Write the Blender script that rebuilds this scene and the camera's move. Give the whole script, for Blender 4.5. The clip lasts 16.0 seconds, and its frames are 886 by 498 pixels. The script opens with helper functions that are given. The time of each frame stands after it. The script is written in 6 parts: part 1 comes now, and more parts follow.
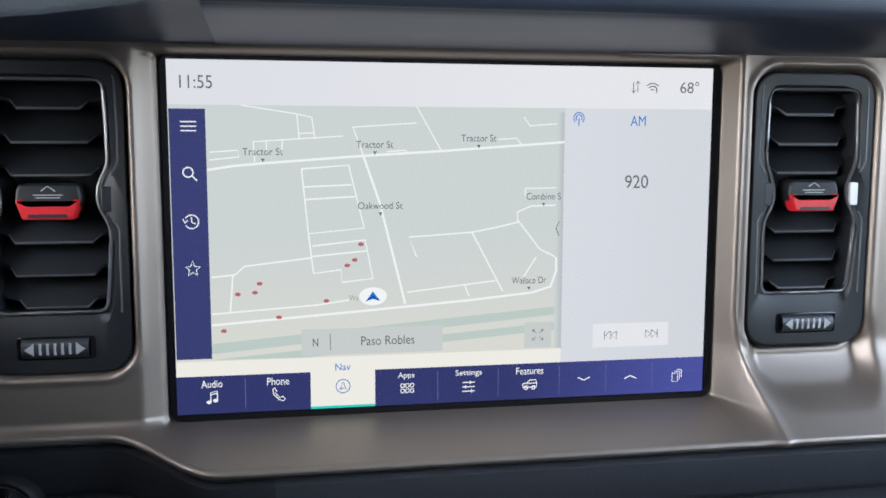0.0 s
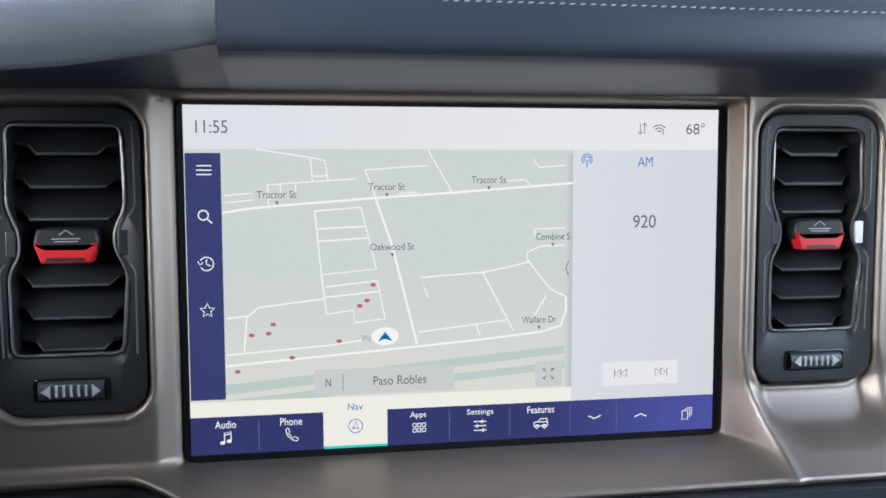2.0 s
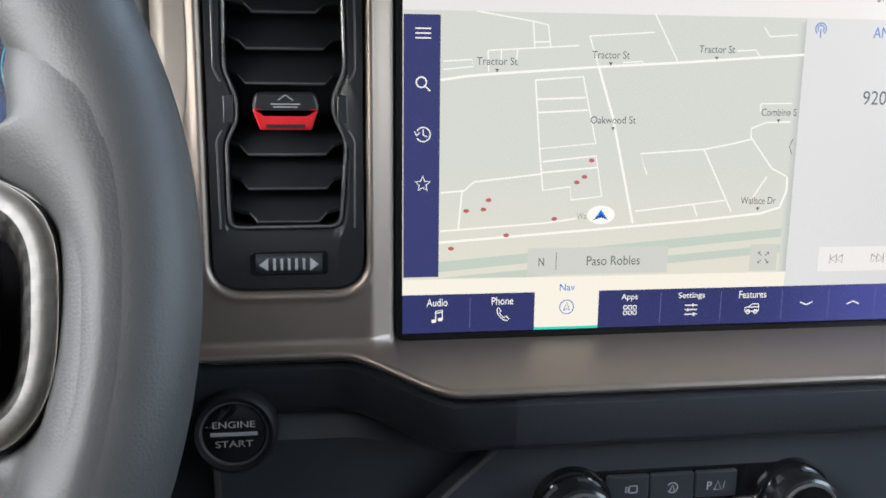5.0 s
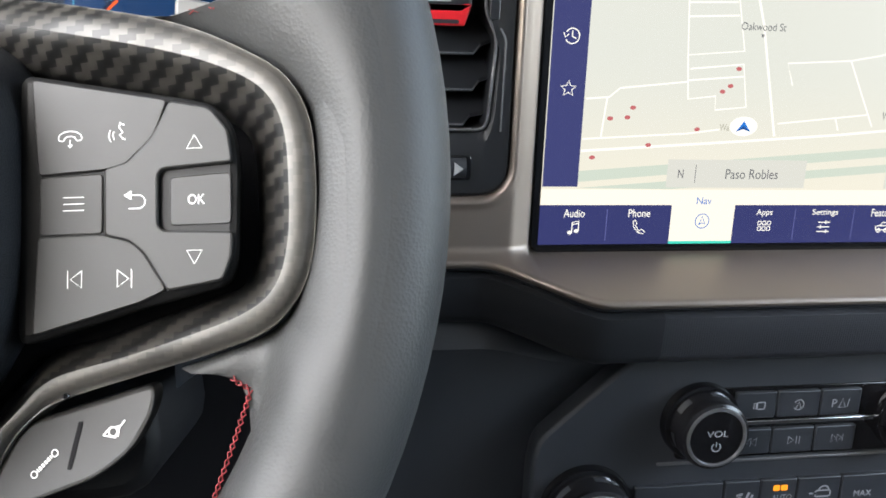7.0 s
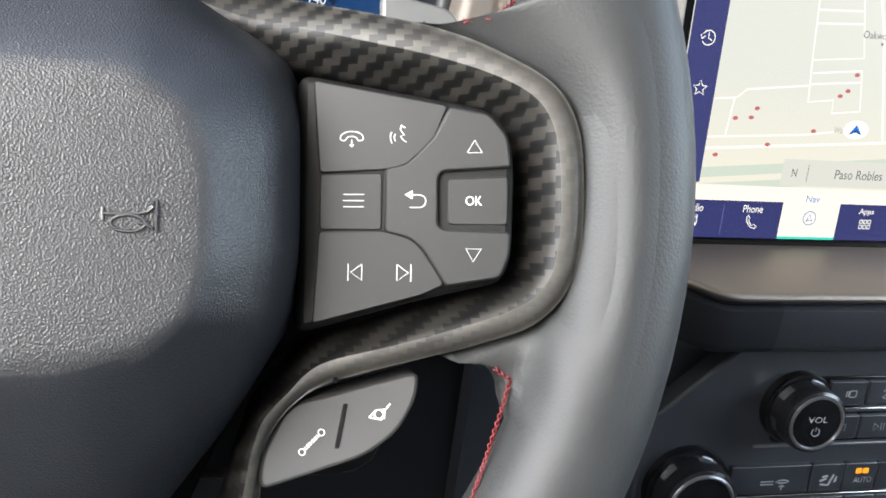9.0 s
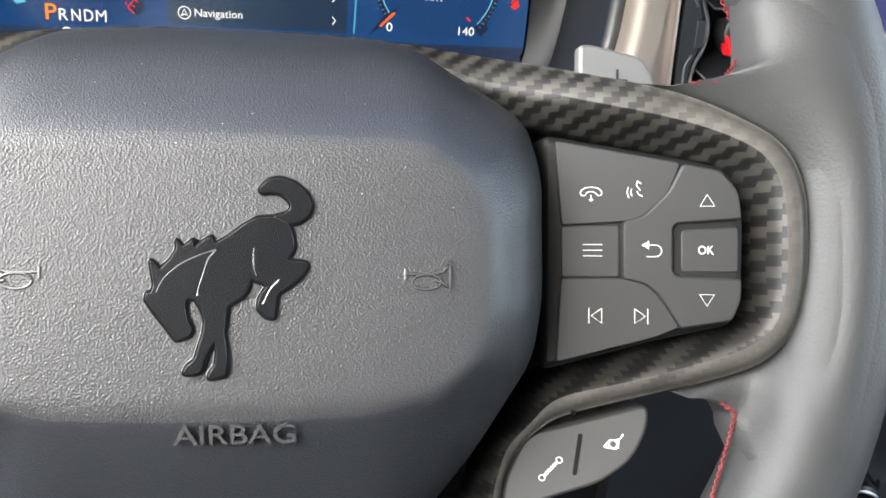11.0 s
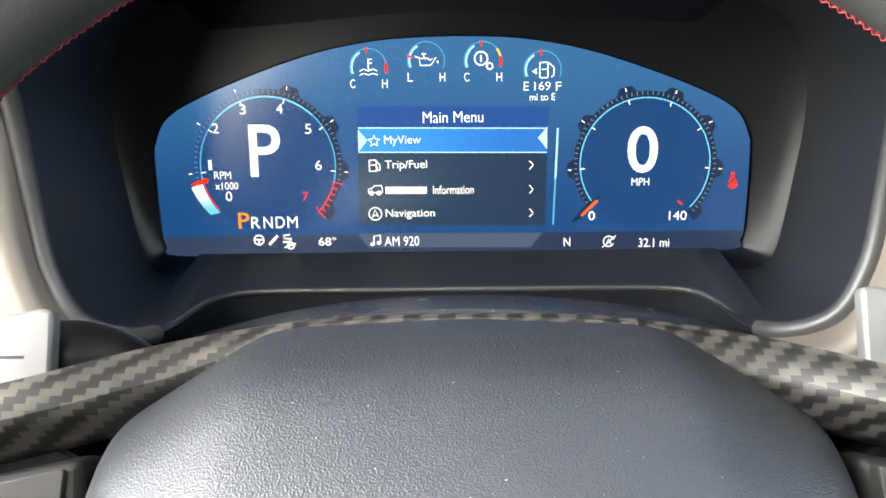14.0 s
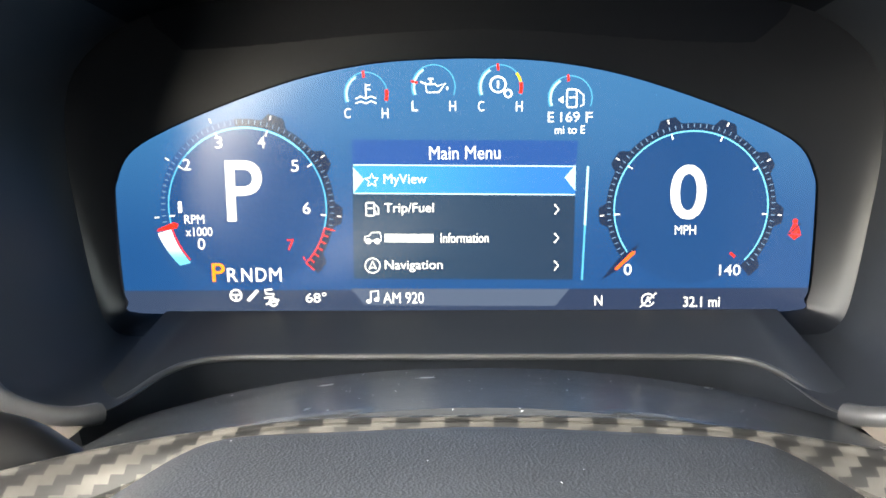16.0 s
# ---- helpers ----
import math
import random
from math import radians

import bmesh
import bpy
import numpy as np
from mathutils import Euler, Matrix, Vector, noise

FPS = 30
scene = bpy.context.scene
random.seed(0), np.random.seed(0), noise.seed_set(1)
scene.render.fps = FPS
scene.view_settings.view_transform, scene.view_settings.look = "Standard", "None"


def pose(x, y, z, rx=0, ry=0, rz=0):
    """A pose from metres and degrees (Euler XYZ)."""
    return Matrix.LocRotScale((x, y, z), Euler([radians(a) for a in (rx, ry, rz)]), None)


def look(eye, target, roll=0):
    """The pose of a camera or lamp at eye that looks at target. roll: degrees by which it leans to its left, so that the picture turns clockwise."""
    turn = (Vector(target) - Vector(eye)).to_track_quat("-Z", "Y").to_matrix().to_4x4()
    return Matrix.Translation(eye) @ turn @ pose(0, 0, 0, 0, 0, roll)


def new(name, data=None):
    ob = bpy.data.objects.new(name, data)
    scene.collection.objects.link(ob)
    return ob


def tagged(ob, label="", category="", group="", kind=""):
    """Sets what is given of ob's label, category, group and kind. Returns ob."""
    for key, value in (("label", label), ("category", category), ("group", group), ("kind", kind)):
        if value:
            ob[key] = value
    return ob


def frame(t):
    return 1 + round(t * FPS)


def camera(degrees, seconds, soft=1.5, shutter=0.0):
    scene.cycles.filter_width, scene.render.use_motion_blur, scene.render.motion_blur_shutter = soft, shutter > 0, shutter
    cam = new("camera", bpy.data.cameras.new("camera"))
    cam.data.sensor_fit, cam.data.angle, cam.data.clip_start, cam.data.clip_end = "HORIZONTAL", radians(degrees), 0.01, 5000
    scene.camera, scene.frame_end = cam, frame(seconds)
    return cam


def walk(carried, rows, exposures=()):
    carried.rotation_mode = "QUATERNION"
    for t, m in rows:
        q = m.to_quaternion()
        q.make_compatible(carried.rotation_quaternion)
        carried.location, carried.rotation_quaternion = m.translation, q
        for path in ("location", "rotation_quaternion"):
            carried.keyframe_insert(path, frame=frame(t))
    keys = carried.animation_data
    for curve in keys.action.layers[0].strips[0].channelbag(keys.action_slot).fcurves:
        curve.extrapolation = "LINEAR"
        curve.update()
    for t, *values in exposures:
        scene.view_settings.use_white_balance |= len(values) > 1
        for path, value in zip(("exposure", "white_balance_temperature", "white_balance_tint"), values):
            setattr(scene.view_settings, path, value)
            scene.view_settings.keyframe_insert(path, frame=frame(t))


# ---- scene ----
cam = camera(54.0, 16.0, soft=1.7)
EXPOSURE = 3.6
PATH = [
    (0, (0.048, 0.045, 0.912), (0.379, 2.005, 0.683), 0.1),
    (0.5, (0.048, 0.04, 0.915), (0.379, 2.003, 0.727), -0.2),
    (1, (0.046, 0.039, 0.915), (0.378, 2.004, 0.752), -0.3),
    (1.5, (0.047, 0.039, 0.917), (0.376, 2.005, 0.754), -0.2),
    (2, (0.043, 0.041, 0.917), (0.37, 2.007, 0.759), -0.2),
    (2.5, (0.035, 0.042, 0.922), (0.362, 2.007, 0.739), -0.0),
    (3, (0.019, 0.047, 0.922), (0.33, 2.012, 0.725), 0.0),
    (3.5, (0.004, 0.055, 0.916), (0.3, 2.02, 0.695), 0.0),
    (4, (-0.016, 0.065, 0.91), (0.27, 2.025, 0.636), 0.2),
    (4.2, (-0.022, 0.066, 0.91), (0.253, 2.024, 0.609), 0.3),
    (6.3, (-0.09, 0.087, 0.887), (0.224, 2.003, 0.408), 1.4),
    (6.5, (-0.098, 0.088, 0.888), (0.22, 2.0, 0.392), 1.6),
    (7, (-0.116, 0.094, 0.885), (0.233, 1.994, 0.367), 2.2),
    (7.5, (-0.137, 0.098, 0.886), (0.235, 1.987, 0.344), 2.9),
    (8, (-0.155, 0.099, 0.887), (0.24, 1.978, 0.328), 3.6),
    (8.5, (-0.171, 0.097, 0.89), (0.242, 1.967, 0.314), 4.3),
    (9, (-0.19, 0.096, 0.893), (0.237, 1.96, 0.305), 4.9),
    (9.2, (-0.198, 0.096, 0.893), (0.238, 1.956, 0.301), 5.1),
    (11.3, (-0.249, 0.088, 0.914), (0.018, 1.973, 0.302), 2.9),
    (11.5, (-0.254, 0.088, 0.917), (-0.009, 1.978, 0.311), 2.6),
    (12, (-0.26, 0.091, 0.924), (-0.087, 1.998, 0.345), 1.5),
    (12.5, (-0.268, 0.102, 0.93), (-0.172, 2.025, 0.39), 0.5),
    (12.8, (-0.269, 0.109, 0.936), (-0.212, 2.041, 0.42), 0.1),
    (13, (-0.269, 0.114, 0.94), (-0.24, 2.051, 0.443), -0.3),
    (13.5, (-0.267, 0.13, 0.947), (-0.29, 2.079, 0.499), -0.7),
    (14, (-0.262, 0.145, 0.95), (-0.32, 2.103, 0.546), -1.0),
    (14.5, (-0.266, 0.16, 0.949), (-0.342, 2.125, 0.587), -1.0),
    (15, (-0.264, 0.18, 0.948), (-0.349, 2.15, 0.614), -1.0),
    (15.5, (-0.264, 0.196, 0.945), (-0.344, 2.17, 0.631), -0.8),
    (16, (-0.264, 0.209, 0.942), (-0.341, 2.185, 0.643), -0.7),
]
walk(cam, [(t, look(eye, target, roll)) for t, eye, target, roll in PATH], exposures=[
    (0, EXPOSURE - 0.05, 6150, 10), (3, EXPOSURE - 0.03, 6200, 10), (4, EXPOSURE - 0.02, 6400, 10), (7, EXPOSURE + 0.32, 6800, 10), (9, EXPOSURE + 0.36, 6800, 10),
    (12, EXPOSURE + 0.6, 6950, 9), (14, EXPOSURE + 0.92, 7050, 7), (16, EXPOSURE + 1.5, 7350, 7)])

# ---- world and light ----
world = bpy.data.worlds.new("world")
scene.world = world
world.use_nodes = True
wn = world.node_tree.nodes
sky = wn.new("ShaderNodeTexSky")
sky.sky_type = "NISHITA"
sky.sun_disc = False
sky.sun_elevation = radians(52)
sky.sun_rotation = radians(205)
sky.dust_density = 2.5
sky.ozone_density = 0.6
world.node_tree.links.new(sky.outputs["Color"], wn["Background"].inputs["Color"])
wn["Background"].inputs["Strength"].default_value = 0.12
sun = new("sun", bpy.data.lights.new("sun", "SUN"))
sun.data.energy, sun.data.angle, sun.data.color = 2.6, radians(0.6), (1.0, 0.95, 0.87)
sun.matrix_world = look((-2.0, -4.0, 6.0), (0, 0.3, 0.9))



def window_light(name, eye, target, w, h, watts, color):
    lamp = new(name, bpy.data.lights.new(name, "AREA"))
    lamp.data.shape, lamp.data.size, lamp.data.size_y, lamp.data.energy, lamp.data.color = "RECTANGLE", w, h, watts, color
    lamp.matrix_world = look(eye, target)


# daylight in the openings of the driver's window, the passenger's window and the windscreen
window_light("driver_window_daylight", (-0.56, 0.06, 1.12), (0.0, 0.16, 0.86), 0.75, 0.46, 1.16, (1.0, 0.98, 0.95))
window_light("passenger_window_daylight", (0.81, 0.10, 1.05), (0.0, 0.22, 0.88), 0.75, 0.42, 0.52, (0.78, 0.90, 1.0))
window_light("windscreen_daylight", (0.12, 0.60, 1.22), (0.12, 0.20, 0.92), 1.2, 0.42, 0.95, (0.72, 0.87, 1.0))
MM = 0.001
LUM = 2.0 ** -EXPOSURE  # display brightness against the exposure


# ---- materials ----
def lin(h):
    c = [int(h[i:i + 2], 16) / 255 for i in (0, 2, 4)]
    return tuple(v / 12.92 if v <= 0.04045 else ((v + 0.055) / 1.055) ** 2.4 for v in c)


def material(name, color, rough=0.5, metal=0.0, spec=0.5, grain=0.0, grain_mm=1.0, mottle=0.0, coat=0.0, kind="noise"):
    """Principled surface: mottle varies colour and gloss over a few centimetres, grain is a relief of grain_mm."""
    m = bpy.data.materials.new(name)
    m.use_nodes = True
    nt = m.node_tree
    b = nt.nodes["Principled BSDF"]
    b.inputs["Base Color"].default_value = (*color, 1)
    b.inputs["Roughness"].default_value = rough
    b.inputs["Metallic"].default_value = metal
    b.inputs["Specular IOR Level"].default_value = spec
    b.inputs["Coat Weight"].default_value = coat
    b.inputs["Coat Roughness"].default_value = 0.08
    tc = nt.nodes.new("ShaderNodeTexCoord")
    if mottle:
        n = nt.nodes.new("ShaderNodeTexNoise")
        n.inputs["Scale"].default_value = 45
        n.inputs["Detail"].default_value = 6
        nt.links.new(tc.outputs["Object"], n.inputs["Vector"])
        mix = nt.nodes.new("ShaderNodeMix")
        mix.data_type = "RGBA"
        mix.inputs["A"].default_value = (*[c * (1 - mottle) for c in color], 1)
        mix.inputs["B"].default_value = (*[min(1, c * (1 + mottle)) for c in color], 1)
        nt.links.new(n.outputs["Fac"], mix.inputs["Factor"])
        nt.links.new(mix.outputs["Result"], b.inputs["Base Color"])
        mr = nt.nodes.new("ShaderNodeMapRange")
        mr.inputs["To Min"].default_value = max(0.02, rough - 0.35 * mottle)
        mr.inputs["To Max"].default_value = min(1, rough + 0.35 * mottle)
        nt.links.new(n.outputs["Fac"], mr.inputs["Value"])
        nt.links.new(mr.outputs["Result"], b.inputs["Roughness"])
    if grain:
        if kind == "cells":
            g = nt.nodes.new("ShaderNodeTexVoronoi")
            g.inputs["Scale"].default_value = 1000 / grain_mm
            out = g.outputs["Distance"]
        elif kind == "knit":
            g = nt.nodes.new("ShaderNodeTexVoronoi")
            g.inputs["Scale"].default_value = 1000 / grain_mm
            g.inputs["Randomness"].default_value = 0.15
            out = g.outputs["Distance"]
        else:
            g = nt.nodes.new("ShaderNodeTexNoise")
            g.inputs["Scale"].default_value = 1000 / grain_mm
            g.inputs["Detail"].default_value = 3
            out = g.outputs["Fac"]
        nt.links.new(tc.outputs["Object"], g.inputs["Vector"])
        bump = nt.nodes.new("ShaderNodeBump")
        bump.inputs["Strength"].default_value = grain
        bump.inputs["Distance"].default_value = grain_mm * 0.0003
        nt.links.new(out, bump.inputs["Height"])
        nt.links.new(bump.outputs["Normal"], b.inputs["Normal"])
    return m


def glow(name, color, strength=1.0, to=None, axis=0, lo=0.0, hi=1.0):
    """A lit display colour under smooth glass; with to, it fades across the local axis from lo to hi."""
    m = bpy.data.materials.new(name)
    m.use_nodes = True
    nt = m.node_tree
    b = nt.nodes["Principled BSDF"]
    b.inputs["Base Color"].default_value = (0.004, 0.004, 0.005, 1)
    b.inputs["Roughness"].default_value = 0.22
    b.inputs["Specular IOR Level"].default_value = 0.35
    b.inputs["Emission Color"].default_value = (*color, 1)
    b.inputs["Emission Strength"].default_value = strength * LUM
    if to:
        tc = nt.nodes.new("ShaderNodeTexCoord")
        sp = nt.nodes.new("ShaderNodeSeparateXYZ")
        nt.links.new(tc.outputs["Object"], sp.inputs[0])
        mr = nt.nodes.new("ShaderNodeMapRange")
        mr.interpolation_type = "SMOOTHSTEP"
        mr.inputs["From Min"].default_value, mr.inputs["From Max"].default_value = lo, hi
        nt.links.new(sp.outputs[axis], mr.inputs["Value"])
        mix = nt.nodes.new("ShaderNodeMix")
        mix.data_type = "RGBA"
        mix.inputs["A"].default_value = (*color, 1)
        mix.inputs["B"].default_value = (*to, 1)
        nt.links.new(mr.outputs["Result"], mix.inputs["Factor"])
        nt.links.new(mix.outputs["Result"], b.inputs["Emission Color"])
    return m


def carbon_weave(name, dark, pale, coat, spec, satin=None):
    """Two-by-two twill: pale and black tows in stepped diagonals under a clear coat. satin: the cream of the highlight
    on the outer flank, painted over the weave beside the button pads and down the lower spoke."""
    m = material(name, (0.02, 0.02, 0.02), 0.5, coat=coat, spec=spec)
    m.node_tree.nodes["Principled BSDF"].inputs["Coat Roughness"].default_value = 0.36
    nt = m.node_tree
    b = nt.nodes["Principled BSDF"]
    tc = nt.nodes.new("ShaderNodeTexCoord")
    sp = nt.nodes.new("ShaderNodeSeparateXYZ")
    nt.links.new(tc.outputs["Object"], sp.inputs[0])

    def op(kind, a, v=None, c=None):
        n = nt.nodes.new("ShaderNodeMath")
        n.operation = kind
        nt.links.new(a, n.inputs[0])
        if c is not None:
            nt.links.new(c, n.inputs[1])
        elif v is not None:
            n.inputs[1].default_value = v
        return n.outputs[0]

    i = op("FLOOR", op("MULTIPLY", sp.outputs[0], 1000 / 2.15))
    j = op("FLOOR", op("MULTIPLY", sp.outputs[1], 1000 / 1.55))
    tow = op("LESS_THAN", op("FLOORED_MODULO", op("SUBTRACT", i, c=j), 4), 1.5)
    mix = nt.nodes.new("ShaderNodeMix")
    mix.data_type = "RGBA"
    mix.inputs["A"].default_value = (*dark, 1)
    mix.inputs["B"].default_value = (*pale, 1)
    worn = nt.nodes.new("ShaderNodeTexNoise")
    worn.inputs["Scale"].default_value = 90
    worn.inputs["Detail"].default_value = 4
    nt.links.new(tc.outputs["Object"], worn.inputs["Vector"])
    uneven = nt.nodes.new("ShaderNodeMapRange")
    uneven.inputs["From Min"].default_value, uneven.inputs["From Max"].default_value = 0.3, 0.7
    uneven.inputs["To Min"].default_value, uneven.inputs["To Max"].default_value = 0.4, 1.0
    nt.links.new(worn.outputs["Fac"], uneven.inputs["Value"])
    nt.links.new(op("MULTIPLY", tow, c=uneven.outputs["Result"]), mix.inputs["Factor"])
    colour = mix.outputs["Result"]
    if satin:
        # highlight put into the colour: cream fades in outwards and lower down
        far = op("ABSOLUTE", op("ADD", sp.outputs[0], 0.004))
        sheen_parts = []
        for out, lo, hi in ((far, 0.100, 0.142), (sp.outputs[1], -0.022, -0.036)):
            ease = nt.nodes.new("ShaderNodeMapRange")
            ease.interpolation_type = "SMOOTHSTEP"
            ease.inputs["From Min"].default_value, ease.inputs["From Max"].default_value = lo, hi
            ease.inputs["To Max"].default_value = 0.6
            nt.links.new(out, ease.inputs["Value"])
            sheen_parts.append(ease.outputs["Result"])
        sheen_mix = nt.nodes.new("ShaderNodeMix")
        sheen_mix.data_type = "RGBA"
        sheen_mix.inputs["B"].default_value = (*satin, 1)
        nt.links.new(op("MAXIMUM", sheen_parts[0], c=sheen_parts[1]), sheen_mix.inputs["Factor"])
        nt.links.new(colour, sheen_mix.inputs["A"])
        colour = sheen_mix.outputs["Result"]
    nt.links.new(colour, b.inputs["Base Color"])
    mm = nt.nodes.new("ShaderNodeMapRange")
    mm.inputs["To Min"].default_value, mm.inputs["To Max"].default_value = 0.05, 0.3
    nt.links.new(tow, mm.inputs["Value"])
    nt.links.new(mm.outputs["Result"], b.inputs["Metallic"])
    return m


def creases(m):
    """Adds the soft wrinkles of stretched leather under the fine grain."""
    nt = m.node_tree
    fine = [n for n in nt.nodes if n.type == "BUMP"][0]
    tc = [n for n in nt.nodes if n.type == "TEX_COORD"][0]
    mp = nt.nodes.new("ShaderNodeMapping")
    mp.inputs["Scale"].default_value = (60, 260, 60)
    n = nt.nodes.new("ShaderNodeTexNoise")
    n.inputs["Scale"].default_value = 1.0
    n.inputs["Detail"].default_value = 4
    n.inputs["Distortion"].default_value = 1.2
    soft = nt.nodes.new("ShaderNodeBump")
    soft.inputs["Strength"].default_value = 0.04
    soft.inputs["Distance"].default_value = 0.0022
    nt.links.new(tc.outputs["Object"], mp.inputs["Vector"])
    nt.links.new(mp.outputs["Vector"], n.inputs["Vector"])
    nt.links.new(n.outputs["Fac"], soft.inputs["Height"])
    nt.links.new(soft.outputs["Normal"], fine.inputs["Normal"])


BRONZE = material("bronze_paint", (0.222, 0.186, 0.160), 0.45, 0.75, grain=0.12, grain_mm=0.7, mottle=0.06)
BRONZE_EDGE = material("bronze_edge_paint", (0.20, 0.175, 0.152), 0.5, 0.35, grain=0.12, grain_mm=0.7, mottle=0.06)
DASH = material("dash_soft_plastic", (0.022, 0.029, 0.046), 0.48, grain=0.35, grain_mm=0.9, mottle=0.1)
HOOD = material("hood_grained_plastic", (0.078, 0.083, 0.094), 0.48, grain=0.5, grain_mm=1.6, mottle=0.08, kind="knit")
LEATHER = material("rim_leather", (0.034, 0.035, 0.035), 0.52, spec=0.36, grain=0.3, grain_mm=0.9, mottle=0.14, kind="cells")
creases(LEATHER)
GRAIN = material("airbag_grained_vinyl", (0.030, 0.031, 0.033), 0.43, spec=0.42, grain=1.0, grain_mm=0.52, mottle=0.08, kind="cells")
# slightly finer grain, with the shade on the facets put into a darker colour
GRAINFINE_SHADED = material("airbag_fine_shaded_vinyl", (0.017, 0.019, 0.023), 0.40, spec=0.5, grain=0.8, grain_mm=0.48, mottle=0.08, kind="cells")
SMOOTHV = material("embossed_vinyl", (0.05, 0.05, 0.052), 0.25, mottle=0.1)
LOWER = material("lower_dash_plastic", (0.023, 0.026, 0.031), 0.48, grain=0.3, grain_mm=0.8, mottle=0.1)
KNIT = material("knurled_trim", (0.020, 0.022, 0.027), 0.46, grain=0.6, grain_mm=1.1, mottle=0.06, kind="knit")
VENTBLK = material("vent_plastic", (0.016, 0.018, 0.022), 0.32, mottle=0.1)
EDGE = material("satin_vent_edge", (0.16, 0.16, 0.165), 0.28, 0.6, mottle=0.06)
GLOSS = material("gloss_black", (0.006, 0.006, 0.007), 0.07, mottle=0.04)
COVER = material("dusty_gloss_black", (0.022, 0.024, 0.027), 0.24, grain=0.05, grain_mm=1.0, mottle=0.25)
BEADM = material("satin_bead", (0.045, 0.046, 0.048), 0.42, grain=0.1, grain_mm=0.6, mottle=0.06)
GAPBLK = material("deep_black_plastic", (0.004, 0.004, 0.005), 0.7, spec=0.15, mottle=0.1)
BUTTON = material("satin_button", (0.019, 0.019, 0.0185), 0.52, spec=0.38, grain=0.1, grain_mm=0.5, mottle=0.07)
STACKBTN = material("stack_button", (0.023, 0.026, 0.031), 0.36, mottle=0.1)
RED = material("red_plastic", (0.46, 0.010, 0.016), 0.33, mottle=0.06)
THREAD = material("red_thread", (0.17, 0.009, 0.013), 0.7, mottle=0.15)
PALE_THREAD = material("grey_thread", (0.35, 0.36, 0.38), 0.7, mottle=0.1)
PADDLE = material("silver_paddle", (0.175, 0.175, 0.172), 0.46, 0.3, mottle=0.04)
CHROME = material("chrome", (0.75, 0.75, 0.76), 0.08, 1.0, mottle=0.04)
WHITE = material("white_print", (0.62, 0.62, 0.6), 0.5, mottle=0.03)
DIMPRINT = material("grey_print", (0.30, 0.31, 0.32), 0.5, mottle=0.05)
STARTPRINT = material("dim_start_print", (0.34, 0.31, 0.30), 0.5, mottle=0.05)
PALETAB = material("pale_tab", (0.62, 0.62, 0.6), 0.35, mottle=0.05)
# inner twill darkened for shade; edge twill paler, with a cream highlight painted in
CARBON = carbon_weave("carbon_twill", (0.007, 0.007, 0.007), (0.049, 0.046, 0.041), 0.12, 0.2)
CARBON_EDGE = carbon_weave("carbon_sheen_edge", (0.008, 0.008, 0.008), (0.072, 0.068, 0.061), 0.4, 0.3, satin=(0.088, 0.082, 0.072))
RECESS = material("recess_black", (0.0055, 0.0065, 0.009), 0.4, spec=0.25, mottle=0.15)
BROW = material("brow_satin_plastic", (0.020, 0.030, 0.056), 0.42, grain=0.2, grain_mm=0.9, mottle=0.08)
# paler than the slats: colour of the highlight on their edges and frame ridges
SLATGLINT = material("slat_edge_glint", (0.07, 0.072, 0.078), 0.35, mottle=0.1)
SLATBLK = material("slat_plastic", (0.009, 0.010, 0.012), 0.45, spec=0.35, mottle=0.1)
KNEE = material("knee_panel_black", (0.006, 0.006, 0.007), 0.6, spec=0.25, grain=0.2, grain_mm=0.8, mottle=0.1)
LINING = material("lining_plastic", (0.0135, 0.016, 0.0205), 0.5, spec=0.35, grain=0.15, grain_mm=0.6, mottle=0.12)
# near-black that puts the shade under the instrument hood into the colour
SHADE_BLACK = material("shade_black", (0.0025, 0.0035, 0.006), 0.55, spec=0.12, mottle=0.1)
SATINBLK = material("satin_black_knob", (0.012, 0.012, 0.014), 0.2, mottle=0.1)
# darker than the knurled band: shade behind the wheel put into the colour
TRIMSHADE = material("side_trim_shaded", (0.013, 0.0145, 0.0175), 0.5, spec=0.35, grain=0.3, grain_mm=0.8, mottle=0.1)
PADBASE = material("button_pad_base", (0.005, 0.005, 0.005), 0.55, spec=0.25, mottle=0.1)
STALKM = material("stalk_plastic", (0.008, 0.008, 0.009), 0.35, grain=0.1, grain_mm=0.6, mottle=0.1)
EMBLEM = material("emblem_gloss", (0.006, 0.0065, 0.0075), 0.24, spec=0.35, mottle=0.1)
EMBEDGE = material("emblem_crease", (0.20, 0.20, 0.205), 0.25, 0.8, mottle=0.05)
HEADLINER = material("headliner_cloth", (0.25, 0.25, 0.25), 0.9, grain=0.3, grain_mm=2.0, mottle=0.06)
DOORTRIM = material("door_trim", (0.05, 0.05, 0.052), 0.6, grain=0.3, grain_mm=1.5, mottle=0.1)
CARPET = material("cabin_carpet", (0.03, 0.03, 0.03), 0.95, grain=0.6, grain_mm=3.0, mottle=0.2)
ASPHALT = material("asphalt", (0.10, 0.10, 0.10), 0.9, grain=0.5, grain_mm=8.0, mottle=0.2)


# ---- mesh helpers ----
def finish(name, verts, faces, mat, parent=None, label="", smooth=False, scale=MM):
    me = bpy.data.meshes.new(name)
    me.from_pydata([tuple(c * scale for c in v) for v in verts], [], faces)
    me.materials.append(mat)
    if smooth:
        me.shade_smooth()
    me.validate()
    ob = new(name, me)
    if parent is not None:
        ob.parent = parent
    if label:
        tagged(ob, label=label)
    return ob


